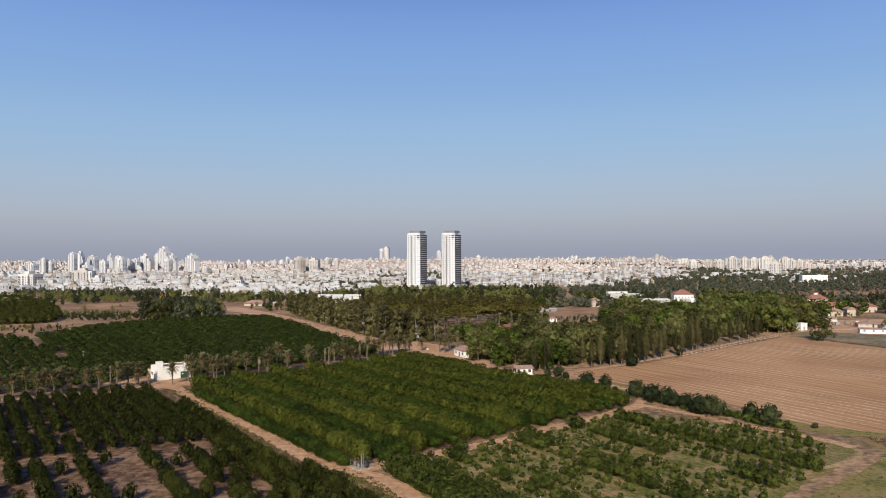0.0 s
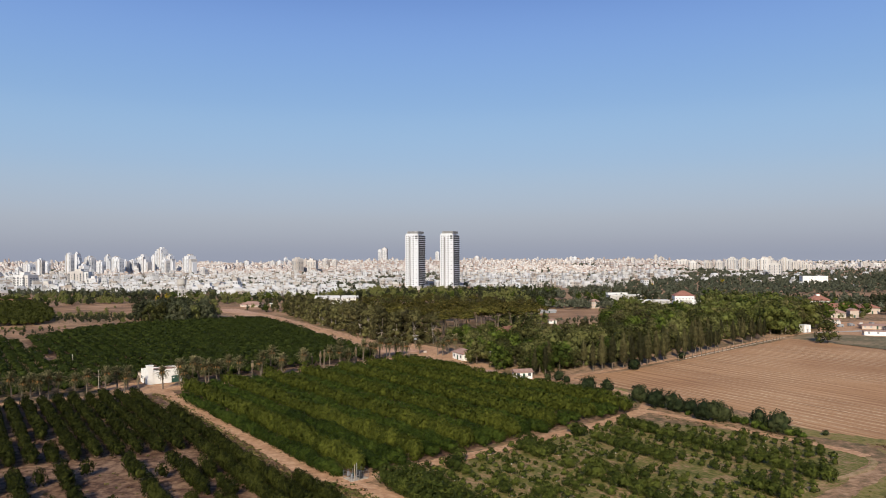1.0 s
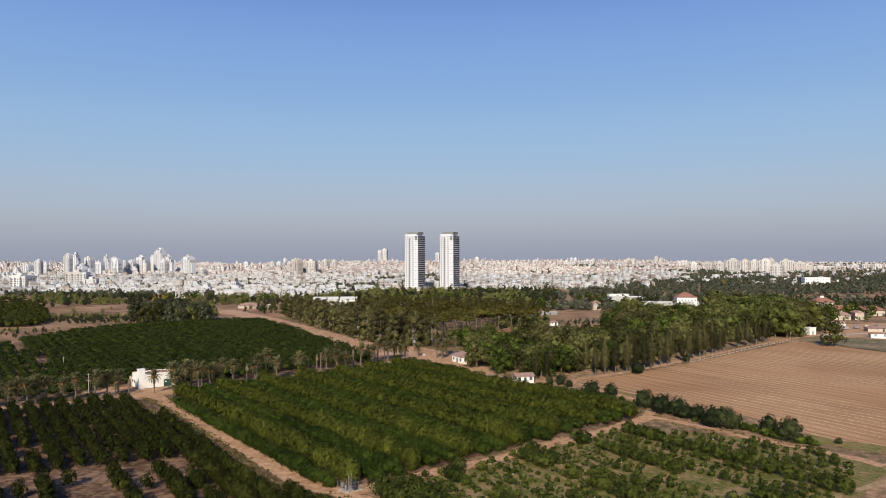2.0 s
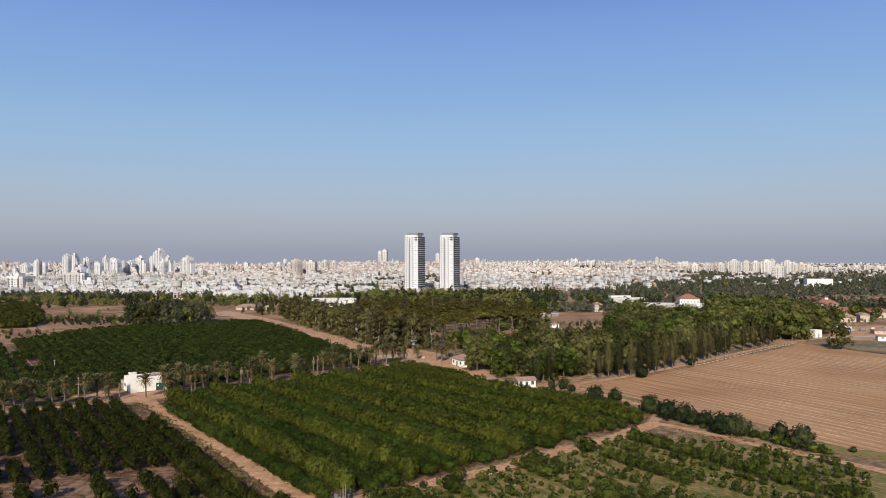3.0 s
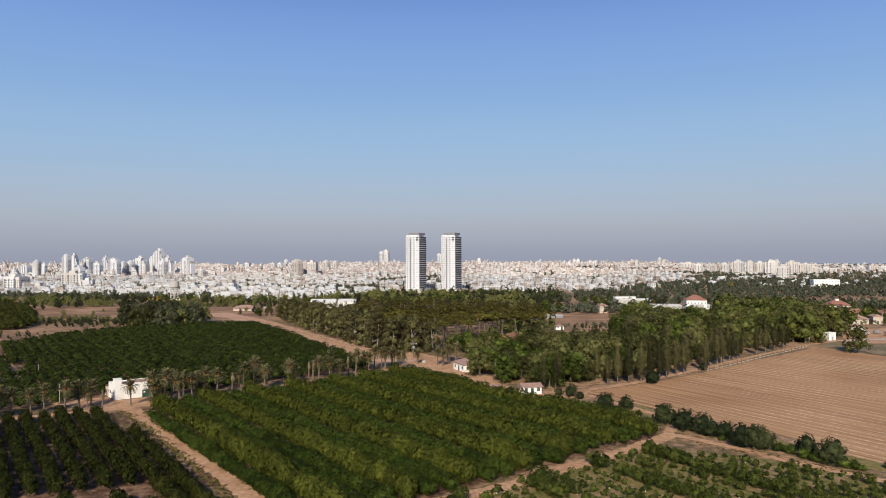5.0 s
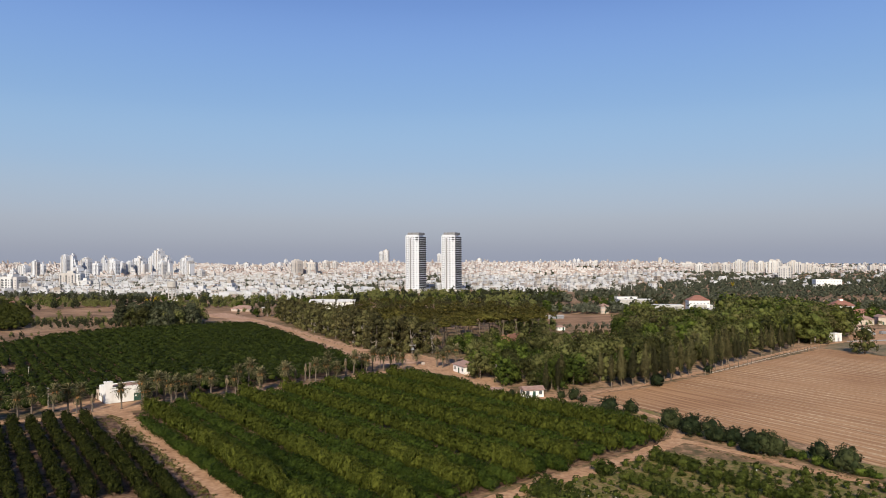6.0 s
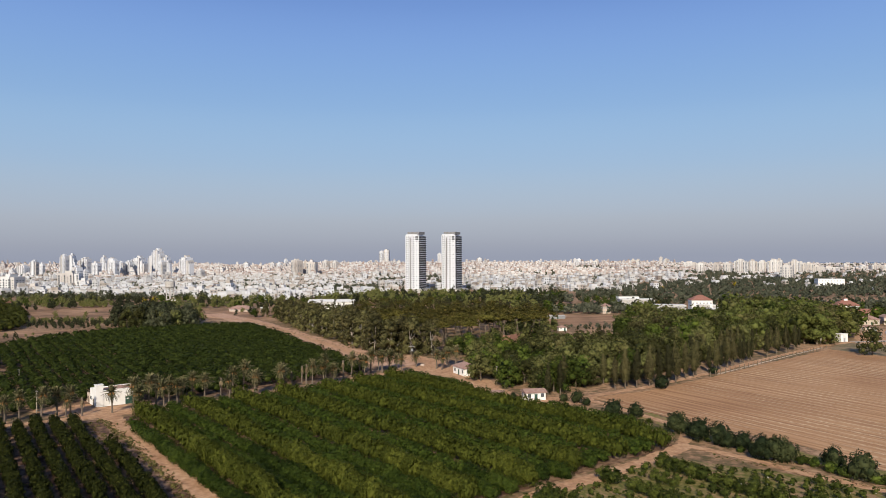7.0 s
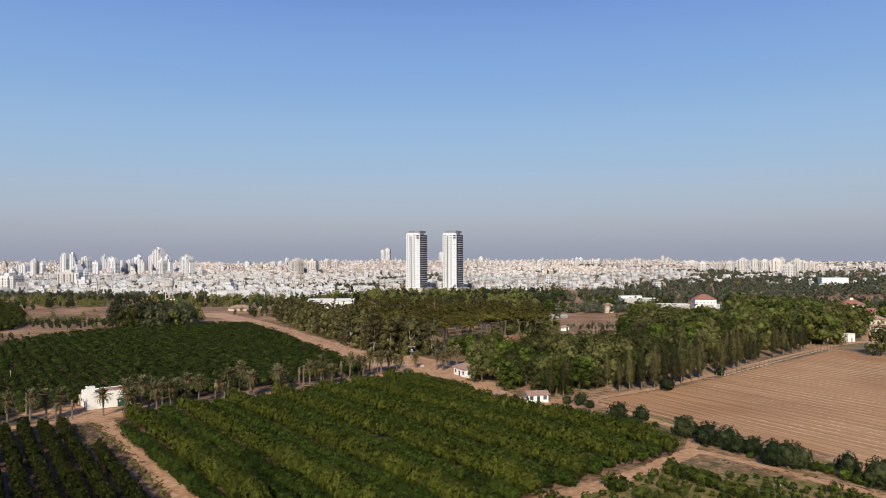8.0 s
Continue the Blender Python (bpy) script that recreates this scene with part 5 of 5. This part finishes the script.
# water tower
wt = new("water_tower")
wt.matrix_basis = pose(-314, 790, 0)
tagged(wt, "concrete water tower on an open frame", "water tower")
b = rod(bmesh.new(), (0, 0, 16.5), (0, 0, 22), 5.0, 5.0, 20)
rod(b, (0, 0, 15.2), (0, 0, 16.5), 3.6, 5.0, 20), rod(b, (0, 0, 22), (0, 0, 22.6), 5.2, 4.6, 20)
part("tank", b, M["concrete"], wt)
for i in range(6):
    a = i * math.tau / 6
    part("leg", rod(bmesh.new(), (4.2 * math.cos(a), 4.2 * math.sin(a), 0), (4.0 * math.cos(a), 4.0 * math.sin(a), 16), 0.45, 0.4), M["concrete"], wt)
for z in (3.5, 7.5, 11.5):
    b = bmesh.new()
    for i in range(6):
        a, c = i * math.tau / 6, (i + 1) * math.tau / 6
        rod(b, (4.1 * math.cos(a), 4.1 * math.sin(a), z), (4.1 * math.cos(c), 4.1 * math.sin(c), z), 0.3, 0.3)
    part("ring_beam", b, M["concrete"], wt)
house("pump_house", -306, 782, 10, 6, 4, 0, M["plaster"], M["concrete"], 0, "white pump house below the water tower", "shed", wins=2)

# power pole with transformer
pp = new("power_pole")
pp.matrix_basis = pose(-26, 367, 0, rz=15)
tagged(pp, "grey power pole with crossarm and transformer", "pole")
part("pole", rod(bmesh.new(), (0, 0, 0), (0, 0, 7), 0.15, 0.10, 8), M["bark"], pp)
part("crossarm", bx(-1.5, 1.5, -0.08, 0.08, 6.4, 6.55), M["steel"], pp)
part("crossarm", bx(-1.1, 1.1, -0.3, 0.3, 4.3, 4.4), M["steel"], pp)
b = bx(-0.5, 0.5, -0.35, 0.35, 4.4, 5.4)
for u in (-0.4, -0.15, 0.15, 0.4):
    box(b, u - 0.03, u + 0.03, -0.5, 0.5, 4.5, 5.3)
part("transformer", b, M["steel"], pp)
for u in (-1.35, 0, 1.35):
    part("insulator", rod(bmesh.new(), (u, 0, 6.55), (u, 0, 6.8), 0.08, 0.05), M["plaster"], pp)
for x, y, h in ((-130, 255, 7), (10, 312, 6), (-166, 303, 6)):
    e = new("lamp_pole")
    e.matrix_basis = pose(x, y, 0)
    tagged(e, "thin pale pole beside the track", "pole")
    part("pole", rod(bmesh.new(), (0, 0, 0), (0, 0, h), 0.11, 0.07), M["stone"], e)
    part("arm", bx(-0.4, 0.4, -0.05, 0.05, h - 0.4, h - 0.3), M["steel"], e)
st = tagged(part("stone_block", bx(-0.8, 0.8, -0.5, 0.5, 0, 1.0), M["cream"], None, "", pose(-20.2, 350, 0.1, rz=30)), "white masonry block in the earth yard", "block")
bmesh_st = bmesh.new()
bmesh_st.from_mesh(st.data)
bmesh.ops.bevel(bmesh_st, geom=bmesh_st.edges[:], offset=0.15, segments=2, affect="EDGES")
bmesh_st.to_mesh(st.data)
bmesh_st.free()

# fenced irrigation station at the crossing
ps = new("pump_station")
ps.matrix_basis = pose(-23.4, 154.8, 0.12, rz=38) @ Matrix.Scale(0.8, 4)
tagged(ps, "fenced irrigation pump station with tanks and posts", "pump station")
part("slab", bx(-2.6, 2.6, -1.9, 1.9, 0, 0.12), M["stone"], ps)
for i in range(10):
    px, py = ((-2.6 + 5.2 * (i % 5) / 4), (-1.9 if i < 5 else 1.9))
    part("post", rod(bmesh.new(), (px, py, 0), (px, py, 2.3), 0.04, 0.04), M["roofgrey"], ps)
for z in (0.3, 1.2, 2.15):
    b = bx(-2.6, 2.6, -1.92, -1.88, z, z + 0.03)
    box(b, -2.6, 2.6, 1.88, 1.92, z, z + 0.03), box(b, -2.62, -2.58, -1.88, 1.88, z, z + 0.03), box(b, 2.58, 2.62, -1.88, 1.88, z, z + 0.03)
    part("rail", b, M["roofgrey"], ps)
for x, y, r, h, m_ in ((1.2, 0.5, 0.65, 1.7, "dark"), (0.9, -0.9, 0.5, 1.3, "dark"), (-0.6, 0.7, 0.35, 1.2, "green"), (-1.5, -0.5, 0.35, 1.3, "steel")):
    b = rod(bmesh.new(), (x, y, 0.12), (x, y, h), r, r, 14)
    rod(b, (x, y, h), (x, y, h + 0.2), r, r * 0.5, 14)
    part("tank", b, M[m_], ps)
b = rod(bmesh.new(), (-2.2, 0, 0.6), (1.6, 0, 0.6), 0.11, 0.11, 8)
rod(b, (-0.8, 0, 0.6), (-0.8, 0, 0.1), 0.1, 0.1, 8), rod(b, (0.5, 0, 0.6), (0.5, 0.6, 0.6), 0.09, 0.09, 8)
part("pipe", b, M["steel"], ps)
part("control_box", bx(-2.0, -1.4, 0.9, 1.3, 0.8, 1.9), M["roofgrey"], ps)
part("tall_pole", rod(bmesh.new(), (-0.6, -1.5, 0), (-0.6, -1.5, 4.6), 0.09, 0.07), M["steel"], ps)
part("tall_pole", rod(bmesh.new(), (-1.2, -1.5, 0), (-1.2, -1.5, 4.2), 0.09, 0.07), M["stone"], ps)


# ---- the pair of white apartment towers ----
def tower(x, y, rz, h, floors):
    """White tower: piered front with window columns, a stack of rounded balconies on the other side, louvred crown."""
    e = new("apartment_tower")
    e.matrix_basis = pose(x, y, 0, rz=rz)
    tagged(e, "white apartment tower with dark balconies and rooftop louvres", "tower", "twin towers")
    W, D, fh_ = 21.0, 21.0, h / floors
    part("wall", bx(-W / 2, W / 2 - 1.5, -D / 2, D / 2, 0, h), M["tower"], e)
    part("corner_bay", bx(3.6, 9.0, -D / 2 - 1.4, -D / 2, 0, h + 1.6), M["tower"], e)
    for u in (-10.2, -7.2, -1.0, 3.0):
        part("fin", bx(u - 0.5, u + 0.5, -D / 2 - 1.1, -D / 2, 0, h + 1.0), M["tower"], e)
    part("recess", bx(-4.9, -3.3, -D / 2 - 0.12, -D / 2, 2, h - 2), M["roofgrey"], e, "grey recessed strip")
    for f in range(1, floors):
        z = f * fh_
        for u, w in ((-8.7, 1.7), (-6.0, 1.0), (-2.1, 1.0), (1.0, 2.0)):
            part("window", bx(u - w / 2, u + w / 2, -D / 2 - 0.2, -D / 2 - 0.02, z + 0.9, z + 2.2), M["midglass"], e)
        if f % 2:
            part("window", bx(5.4, 6.8, -D / 2 - 1.5, -D / 2 - 1.42, z + 1.0, z + 2.0), M["midglass"], e)
        part("glazing", bx(W / 2 - 1.5, W / 2 - 1.3, -D / 2 + 0.4, D / 2 - 0.6, z + 0.13, z + fh_ - 0.26), M["dark"], e)
        b = bmesh.new()
        for q, (z0, z1) in enumerate(((z - 0.25, z + 0.12), (z + 0.12, z + 0.5))):
            n_ = 10
            ring = [(W / 2 - 1.6 + (2.6 if q == 0 else 2.65) * math.sin(math.pi * (0.12 + 0.76 * k / n_)) ** 0.6, -D / 2 + 0.3 + (D - 1.5) * k / n_) for k in range(n_ + 1)]
            lo, hi = [b.verts.new((*p, z0)) for p in ring], [b.verts.new((*p, z1)) for p in ring]
            for k in range(n_):
                b.faces.new((lo[k], lo[k + 1], hi[k + 1], hi[k]))
            if q == 0:
                for vs in (lo, hi):
                    c0, c1 = b.verts.new((W / 2 - 1.6, ring[-1][1], vs[0].co.z)), b.verts.new((W / 2 - 1.6, ring[0][1], vs[0].co.z))
                    b.faces.new((*vs, c0, c1))
        bmesh.ops.recalc_face_normals(b, faces=b.faces[:])
        part("balcony", b, M["tower"], e)
        if f > floors - 3:
            part("window", bx(4.4, 8.2, -D / 2 - 1.6, -D / 2 - 1.42, z + 0.6, z + 2.4), M["dark"], e)
    part("penthouse", bx(-10.5, 6, -10, 8, h, h + 2.4), M["tower"], e)
    part("crown_louvre", bx(-8.6, 8.0, -9.2, 8.5, h + 2.4, h + 5.4), M["roofgrey"], e, "grey rooftop louvre screen")
    for u in range(-8, 9, 2):
        part("louvre_post", bx(u - 0.15, u + 0.15, -9.45, -9.2, h + 2.4, h + 5.6), M["steel"], e)
    part("podium", bx(-15, 17, -16, 14, 0, 5), M["concrete"], e)
    return e


tower(-70.3, 1002, -22, 74.6, 26)
tower(-22.6, 1005, -22, 74.6, 26)


# ---- high-rises ----
def high_rise(x, y, w, h, style, rz, paint):
    """Stepped tower block with projecting bays, recessed strips, balcony stacks and roof rooms."""
    e = new("high_rise")
    e.matrix_basis = pose(x, y, 0, rz=rz)
    tagged(e, "pale high-rise apartment block with stepped roof" if style else "pale slab apartment block with window strips", "high-rise", "town high-rises")
    # past 1300 m the panes are greyed in colour for haze
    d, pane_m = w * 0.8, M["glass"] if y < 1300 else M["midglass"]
    part("wall", bx(-w * 0.26, w * 0.26, -d / 2, d / 2, 0, h), paint, e)
    part("side_wall", bx(-w / 2, -w * 0.26, -d * 0.40, d * 0.40, 0, h * (0.93 if style else 0.98)), paint, e)
    part("side_wall", bx(w * 0.26, w / 2, -d * 0.42, d * 0.42, 0, h * (0.86 if style == 2 else 0.96)), paint, e)
    part("roof_room", bx(-w * 0.18, w * 0.12, -d * 0.25, d * 0.25, h, h + (6 if style == 2 else 3.5)), paint, e)
    if style:
        part("roof_room", bx(w * 0.12, w * 0.24, -d * 0.3, d * 0.2, h, h + 2.5), paint, e)
        for u, q in ((-0.26, 1.02), (0.26, 1.0), (-0.5, 0.93), (0.03, 1.04)):
            part("pier", bx(u * w - 0.9, u * w + 0.9, -d / 2 - 1.3, -d * 0.39, 0, h * q), paint, e)
    if style == 2:
        part("shoulder", bx(-w * 0.62, -w * 0.5, -d * 0.3, d * 0.3, 0, h * 0.74), paint, e)
        part("shoulder", bx(w * 0.5, w * 0.62, -d * 0.32, d * 0.3, 0, h * 0.70), paint, e)
    k = max(3, int(w / 4.4))
    for i in range(k):
        u = (i + 0.5) / k * w - w / 2
        y0 = -d / 2 if abs(u) < w * 0.26 else -d * 0.42 if u > 0 else -d * 0.40
        b = bmesh.new()
        if i % 2:
            for f in range(1, int(h * 0.9 / 3.2)):
                box(b, u - 0.8, u + 0.8, y0 - 0.25, y0 - 0.02, f * 3.2 + 1.0, f * 3.2 + 2.2)
            tagged(part("window_strip", b, pane_m, e), kind="stuff")
        else:
            box(b, u - 1.1, u + 1.1, y0 - 0.2, y0 - 0.02, 4, h * 0.85)
            tagged(part("window_strip", b, pane_m, e), kind="stuff")
            b = bmesh.new()
            for f in range(1, int(h * 0.86 / 3.2)):
                box(b, u - 1.3, u + 1.3, y0 - 1.3, y0 - 0.22, f * 3.2 - 0.1, f * 3.2 + 0.9)
            tagged(part("balcony_stack", b, paint, e), kind="stuff")
    for sgn in (-1, 1):
        x0 = sgn * w / 2
        for v in (-0.20, 0.04, 0.26):
            b = bmesh.new()
            for f in range(1, int(h * 0.85 / 3.2)):
                box(b, min(x0, x0 + sgn * 0.25), max(x0, x0 + sgn * 0.25), d * v - 1.1, d * v + 1.1, f * 3.2 + 0.8, f * 3.2 + 2.3)
            tagged(part("window_strip", b, pane_m, e), kind="stuff")
    if h > 45:
        part("antenna", rod(bmesh.new(), (w * 0.1, 0, h), (w * 0.1, 0, h + 6), 0.25, 0.12), M["concrete"], e)
    return e


for x, y, h, w, s in ((-1048, 1750, 45, 14.4, 1), (-1090, 1850, 38, 11.7, 0), (-1170, 1900, 32, 26.4, 1), (-1136, 1800, 24, 13.7, 0), (-1003, 1800, 59, 15.9, 1), (-1011, 1850, 61, 16.4, 2),
                      (-806, 1500, 33, 18.9, 0), (-1003, 1900, 51, 22.8, 1), (-923, 1800, 40, 19.3, 0), (-1005, 2000, 56, 15.2, 2), (-933, 1900, 50, 19.2, 1), (-854, 1750, 47, 21.0, 0),
                      (-859, 1800, 41, 13.7, 1), (-850, 1820, 42, 16.1, 1), (-836, 1850, 54, 29.3, 2), (-848, 1950, 56, 17.3, 1), (-809, 1900, 73, 26.4, 2), (-766, 1850, 55, 18.7, 2),
                      (-737, 1750, 43, 17.7, 0), (-807, 2000, 22, 15.2, 0), (-695, 1800, 54, 27.3, 2), (-624, 1700, 23, 16.1, 0), (-896, 1700, 23, 10.7, 0)):
    high_rise(x, y, w, h - (6 if s == 2 else 3.5), s, random.uniform(-32, -12), M["highrise"])
for x, y, h, w in ((-796, 2600, 34, 20), (-674, 2500, 34, 18), (-650, 2500, 34, 18), (-706, 2800, 45, 13), (-447, 1900, 45, 27), (-469, 2100, 42, 13), (-407, 1900, 41, 24),
                   (-450, 2300, 41, 22), (-421, 2300, 39, 18), (-419, 3500, 81, 22), (-397, 3500, 89, 25), (-142, 3500, 69, 19), (51, 3600, 46, 23),
                   (312, 3300, 32, 23), (430, 3000, 42, 14), (446, 3000, 42, 14)):
    # past 2400 m the bluer paint carries the haze
    high_rise(x, y, w, h - 4, 0, random.uniform(-40, -10), M["beige"] if y < 2400 else M["highrise"])
for x, y, h, w in ((479, 2800, 35, 22), (641, 2900, 39, 16), (659, 2900, 38, 16), (828, 3200, 47, 13), (850, 3200, 39, 15), (737, 2500, 31, 39), (617, 2000, 32, 22), (659, 2000, 31, 19),
                   (689, 2000, 32, 22), (687, 1900, 40, 24), (755, 2000, 38, 22), (781, 2000, 36, 25), (768, 1900, 40, 27), (804, 1950, 41, 15), (629, 1500, 32, 23), (821, 1900, 38, 24),
                   (860, 1950, 33, 21), (901, 2000, 31, 22), (923, 2000, 23, 25)):
    high_rise(x, y, w, h - 4, 1 if h > 35 else 0, random.uniform(-45, -10), M["beige"])
for x, y, h, w in ((-620, 1000, 23, 27), (-588, 1000, 10, 22), (-640, 1180, 24, 32), (-600, 1150, 13, 20), (1050, 2200, 14, 50), (1150, 2300, 13, 50), (1202, 2300, 14, 36), (1183, 2200, 20, 26), (1213, 2200, 18, 34)):
    high_rise(x, y, w, h, 0, random.uniform(-15, 15), M["beige"])


# ---- the low white town ----
def block_arrays(rng, w, d, h, bands):
    """Body with roof rooms, and windows, as triangle arrays."""
    def cube(x0, x1, y0, y1, z0, z1):
        v = np.array([(x, y, z) for z in (z0, z1) for y in (y0, y1) for x in (x0, x1)], float)
        t = np.array([(4, 5, 7), (4, 7, 6), (0, 1, 5), (0, 5, 4), (1, 3, 7), (1, 7, 5), (3, 2, 6), (3, 6, 7), (2, 0, 4), (2, 4, 6)])
        return v, t
    def pane(c, q, s, half, z, turn):
        o = s * (half + 0.06)
        v = np.array([(c - q, o, z), (c + q, o, z), (c + q, o, z + (1.25 if bands else 1.4)), (c - q, o, z + (1.25 if bands else 1.4))])
        return (v[:, [1, 0, 2]] if turn else v), np.array([(0, 1, 2), (0, 2, 3)])
    body = [cube(-w / 2, w / 2, -d / 2, d / 2, 0, h)]
    if rng.random() < 0.5:
        body.append(cube(-w / 2, w * rng.uniform(-0.2, 0.3), -d / 2, d * 0.3, h, h + 2.8))
    a, b = rng.uniform(-0.4, 0.3) * w, rng.uniform(-0.4, 0.3) * d
    body.append(cube(a, a + rng.uniform(1.5, 4), b, b + rng.uniform(1.5, 3), h, h + rng.uniform(1.2, 3.0)))
    wins = []
    for f in range(max(1, int(h / 3.2))):
        z = f * 3.1 + 1.0
        for s in (-1, 1):
            k = 1 if bands else max(2, int(w / 4))
            for i in range(k):
                c, q = ((i + 0.5) / k - 0.5) * w, (0.40 * w if bands else 0.8)
                wins.append(pane(c, q, s, d / 2, z, False))
                c, q = ((i + 0.5) / k - 0.5) * d, (0.38 * d if bands else 0.8)
                wins.append(pane(c, q, s, w / 2, z, True))

    def join(lst):
        V, T, k = [], [], 0
        for v, t in lst:
            V.append(v)
            T.append(t + k)
            k += len(v)
        return np.concatenate(V), np.concatenate(T)
    return join(body), join(wins)


def rise_at(x, y):
    """Height of the gentle ridge that the far town stands on."""
    q = max(0.0, min(1.0, (y - 1650) / 1700))
    q = q * q * (3 - 2 * q)
    d = x / y
    east = max(0.0, min(1.0, (0.42 - d) / 0.2))
    dip = 1 - 0.8 * math.exp(-((d + 0.31) / 0.05) ** 2)
    return 13 * q * (0.35 + 0.65 * east) * dip * (1 + 0.25 * noise.noise((x * 0.0016, y * 0.0016, 5)))


bm = bmesh.new()
grid = [[bm.verts.new((d * y, y, rise_at(d * y, y) - (0.3 if y < 1651 else -0.5))) for d in [-0.78 + 0.04 * i for i in range(37)]] for y in range(1650, 3721, 90)]
for r0, r1 in zip(grid, grid[1:]):
    for i in range(36):
        bm.faces.new((r0[i], r0[i + 1], r1[i + 1], r1[i]))
last = [bm.verts.new((v.co.x, v.co.y + 20, -1)) for v in grid[-1]]
for i in range(36):
    bm.faces.new((grid[-1][i], grid[-1][i + 1], last[i + 1], last[i]))
bmesh.ops.recalc_face_normals(bm, faces=bm.faces[:])
tagged(part("ground", bm, M["ground"]), "low dry ridge under the far town", "ground", kind="structure")

rng = np.random.default_rng(5)
NEAR = [block_arrays(rng, rng.uniform(7, 15), rng.uniform(7, 10), h, False) for h in (3.4, 4, 5, 5.8, 6.5, 7.5, 10)]
FAR = [block_arrays(rng, rng.uniform(7, 15), rng.uniform(7, 11), h, True) for h in (3.6, 4.5, 5.5, 6.2, 6.8, 7.5, 9, 10.5, 13)]
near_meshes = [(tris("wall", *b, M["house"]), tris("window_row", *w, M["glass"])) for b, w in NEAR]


def town_start(s):
    return 830 if s < -0.13 else 960 if s < 0.10 else 1060 if s < 0.22 else 1330 if s < 0.30 else 1560 if s < 0.42 else 2000


town, far_town, veg, count = [], [], [], 0
y = 820.0
while y < 3700:
    gap_ = 10.4 + (y - 820) * 0.0062
    x = -0.74 * y
    while x < 0.68 * y:
        px, py = x + rng.uniform(-0.4, 0.4) * gap_, y + rng.uniform(-0.4, 0.4) * gap_
        x += gap_ * rng.uniform(0.95, 1.45)
        s = px / py
        pz = rise_at(px, py)
        if py < town_start(s) + 60 * noise.noise((px * 0.01, py * 0.01, 2)):
            if s > 0.12 and py > 1000 and rng.random() < 0.035:
                town.append((px, py, pz, 0.35, rng.uniform(0.6, 1.0), rng.uniform(0.8, 1.1)))
            elif s > 0.2 and py > 1330 and rng.random() < 0.5:
                veg.append((px, py, pz, rng.uniform(0, 6.3), rng.uniform(0.7, 1.15), 1))
            continue
        if abs(px + 46) < 60 and abs(py - 1000) < 40:
            continue
        green = noise.noise((px * 0.004, py * 0.004, 11)) + 0.4 * noise.noise((px * 0.02, py * 0.02, 12))
        if green > (0.30 if s < 0.15 else 0.12) or rng.random() < (0.26 if py < 1500 else 0.14):
            veg.append((px, py, pz, rng.uniform(0, 6.3), rng.uniform(0.5, 1.1) if py < 1700 else rng.uniform(0.7, 1.2), 1))
            continue
        a = 0.35 + 0.5 * round(2 * noise.noise((px * 0.002, py * 0.002, 1))) + rng.normal() * 0.06
        if py < 1150 and count < 130:
            wall_me, win_me = near_meshes[count % len(near_meshes)]
            e = put("town_house", wall_me, None, pose(px, py, 0, rz=math.degrees(a)))
            tagged(e, "white flat-roofed town house with roof rooms", "house", "town houses")
            tagged(put("window_row", win_me, e), kind="stuff")
            count += 1
        else:
            high = 1.45 if rng.random() < 0.05 else 1
            (town if py < 1750 + 250 * noise.noise((px * 0.003, py * 0.003, 8)) else far_town).append(
                (px, py, pz, a, rng.uniform(0.62, 1.05), rng.uniform(0.7, 1.15) * high * (1.0 + 0.35 * max(0, min(1, (py - 1300) / 1300))) * (0.62 if s > 0.30 else 1)))
    y += gap_
# the farther houses take the hazed walls and haze-paled panes
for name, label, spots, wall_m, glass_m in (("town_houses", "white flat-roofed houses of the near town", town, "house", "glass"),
                                            ("old_town_houses", "far town houses, haze painted into their rosy cream", far_town, "fartown", "paleglass")):
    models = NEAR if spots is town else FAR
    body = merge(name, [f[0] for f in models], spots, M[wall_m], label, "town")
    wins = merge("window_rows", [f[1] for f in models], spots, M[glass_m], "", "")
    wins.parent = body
merge("town_trees", citystub, veg, M["farleaf"], "trees among the town houses, paled for haze", "trees")
merge("yard_trees", wood_round, spots_late, M["shrub"], "small garden trees round the school", "trees")
for x, y in ((-452, 706), (-470, 715), (-440, 718), (-485, 704)):
    house("cottage", x, y, 9, 7, 4.0, random.uniform(-30, 30), M["plaster"], M["tile"], 1.8, "white cottage with a red roof below the town", "house", wins=2)
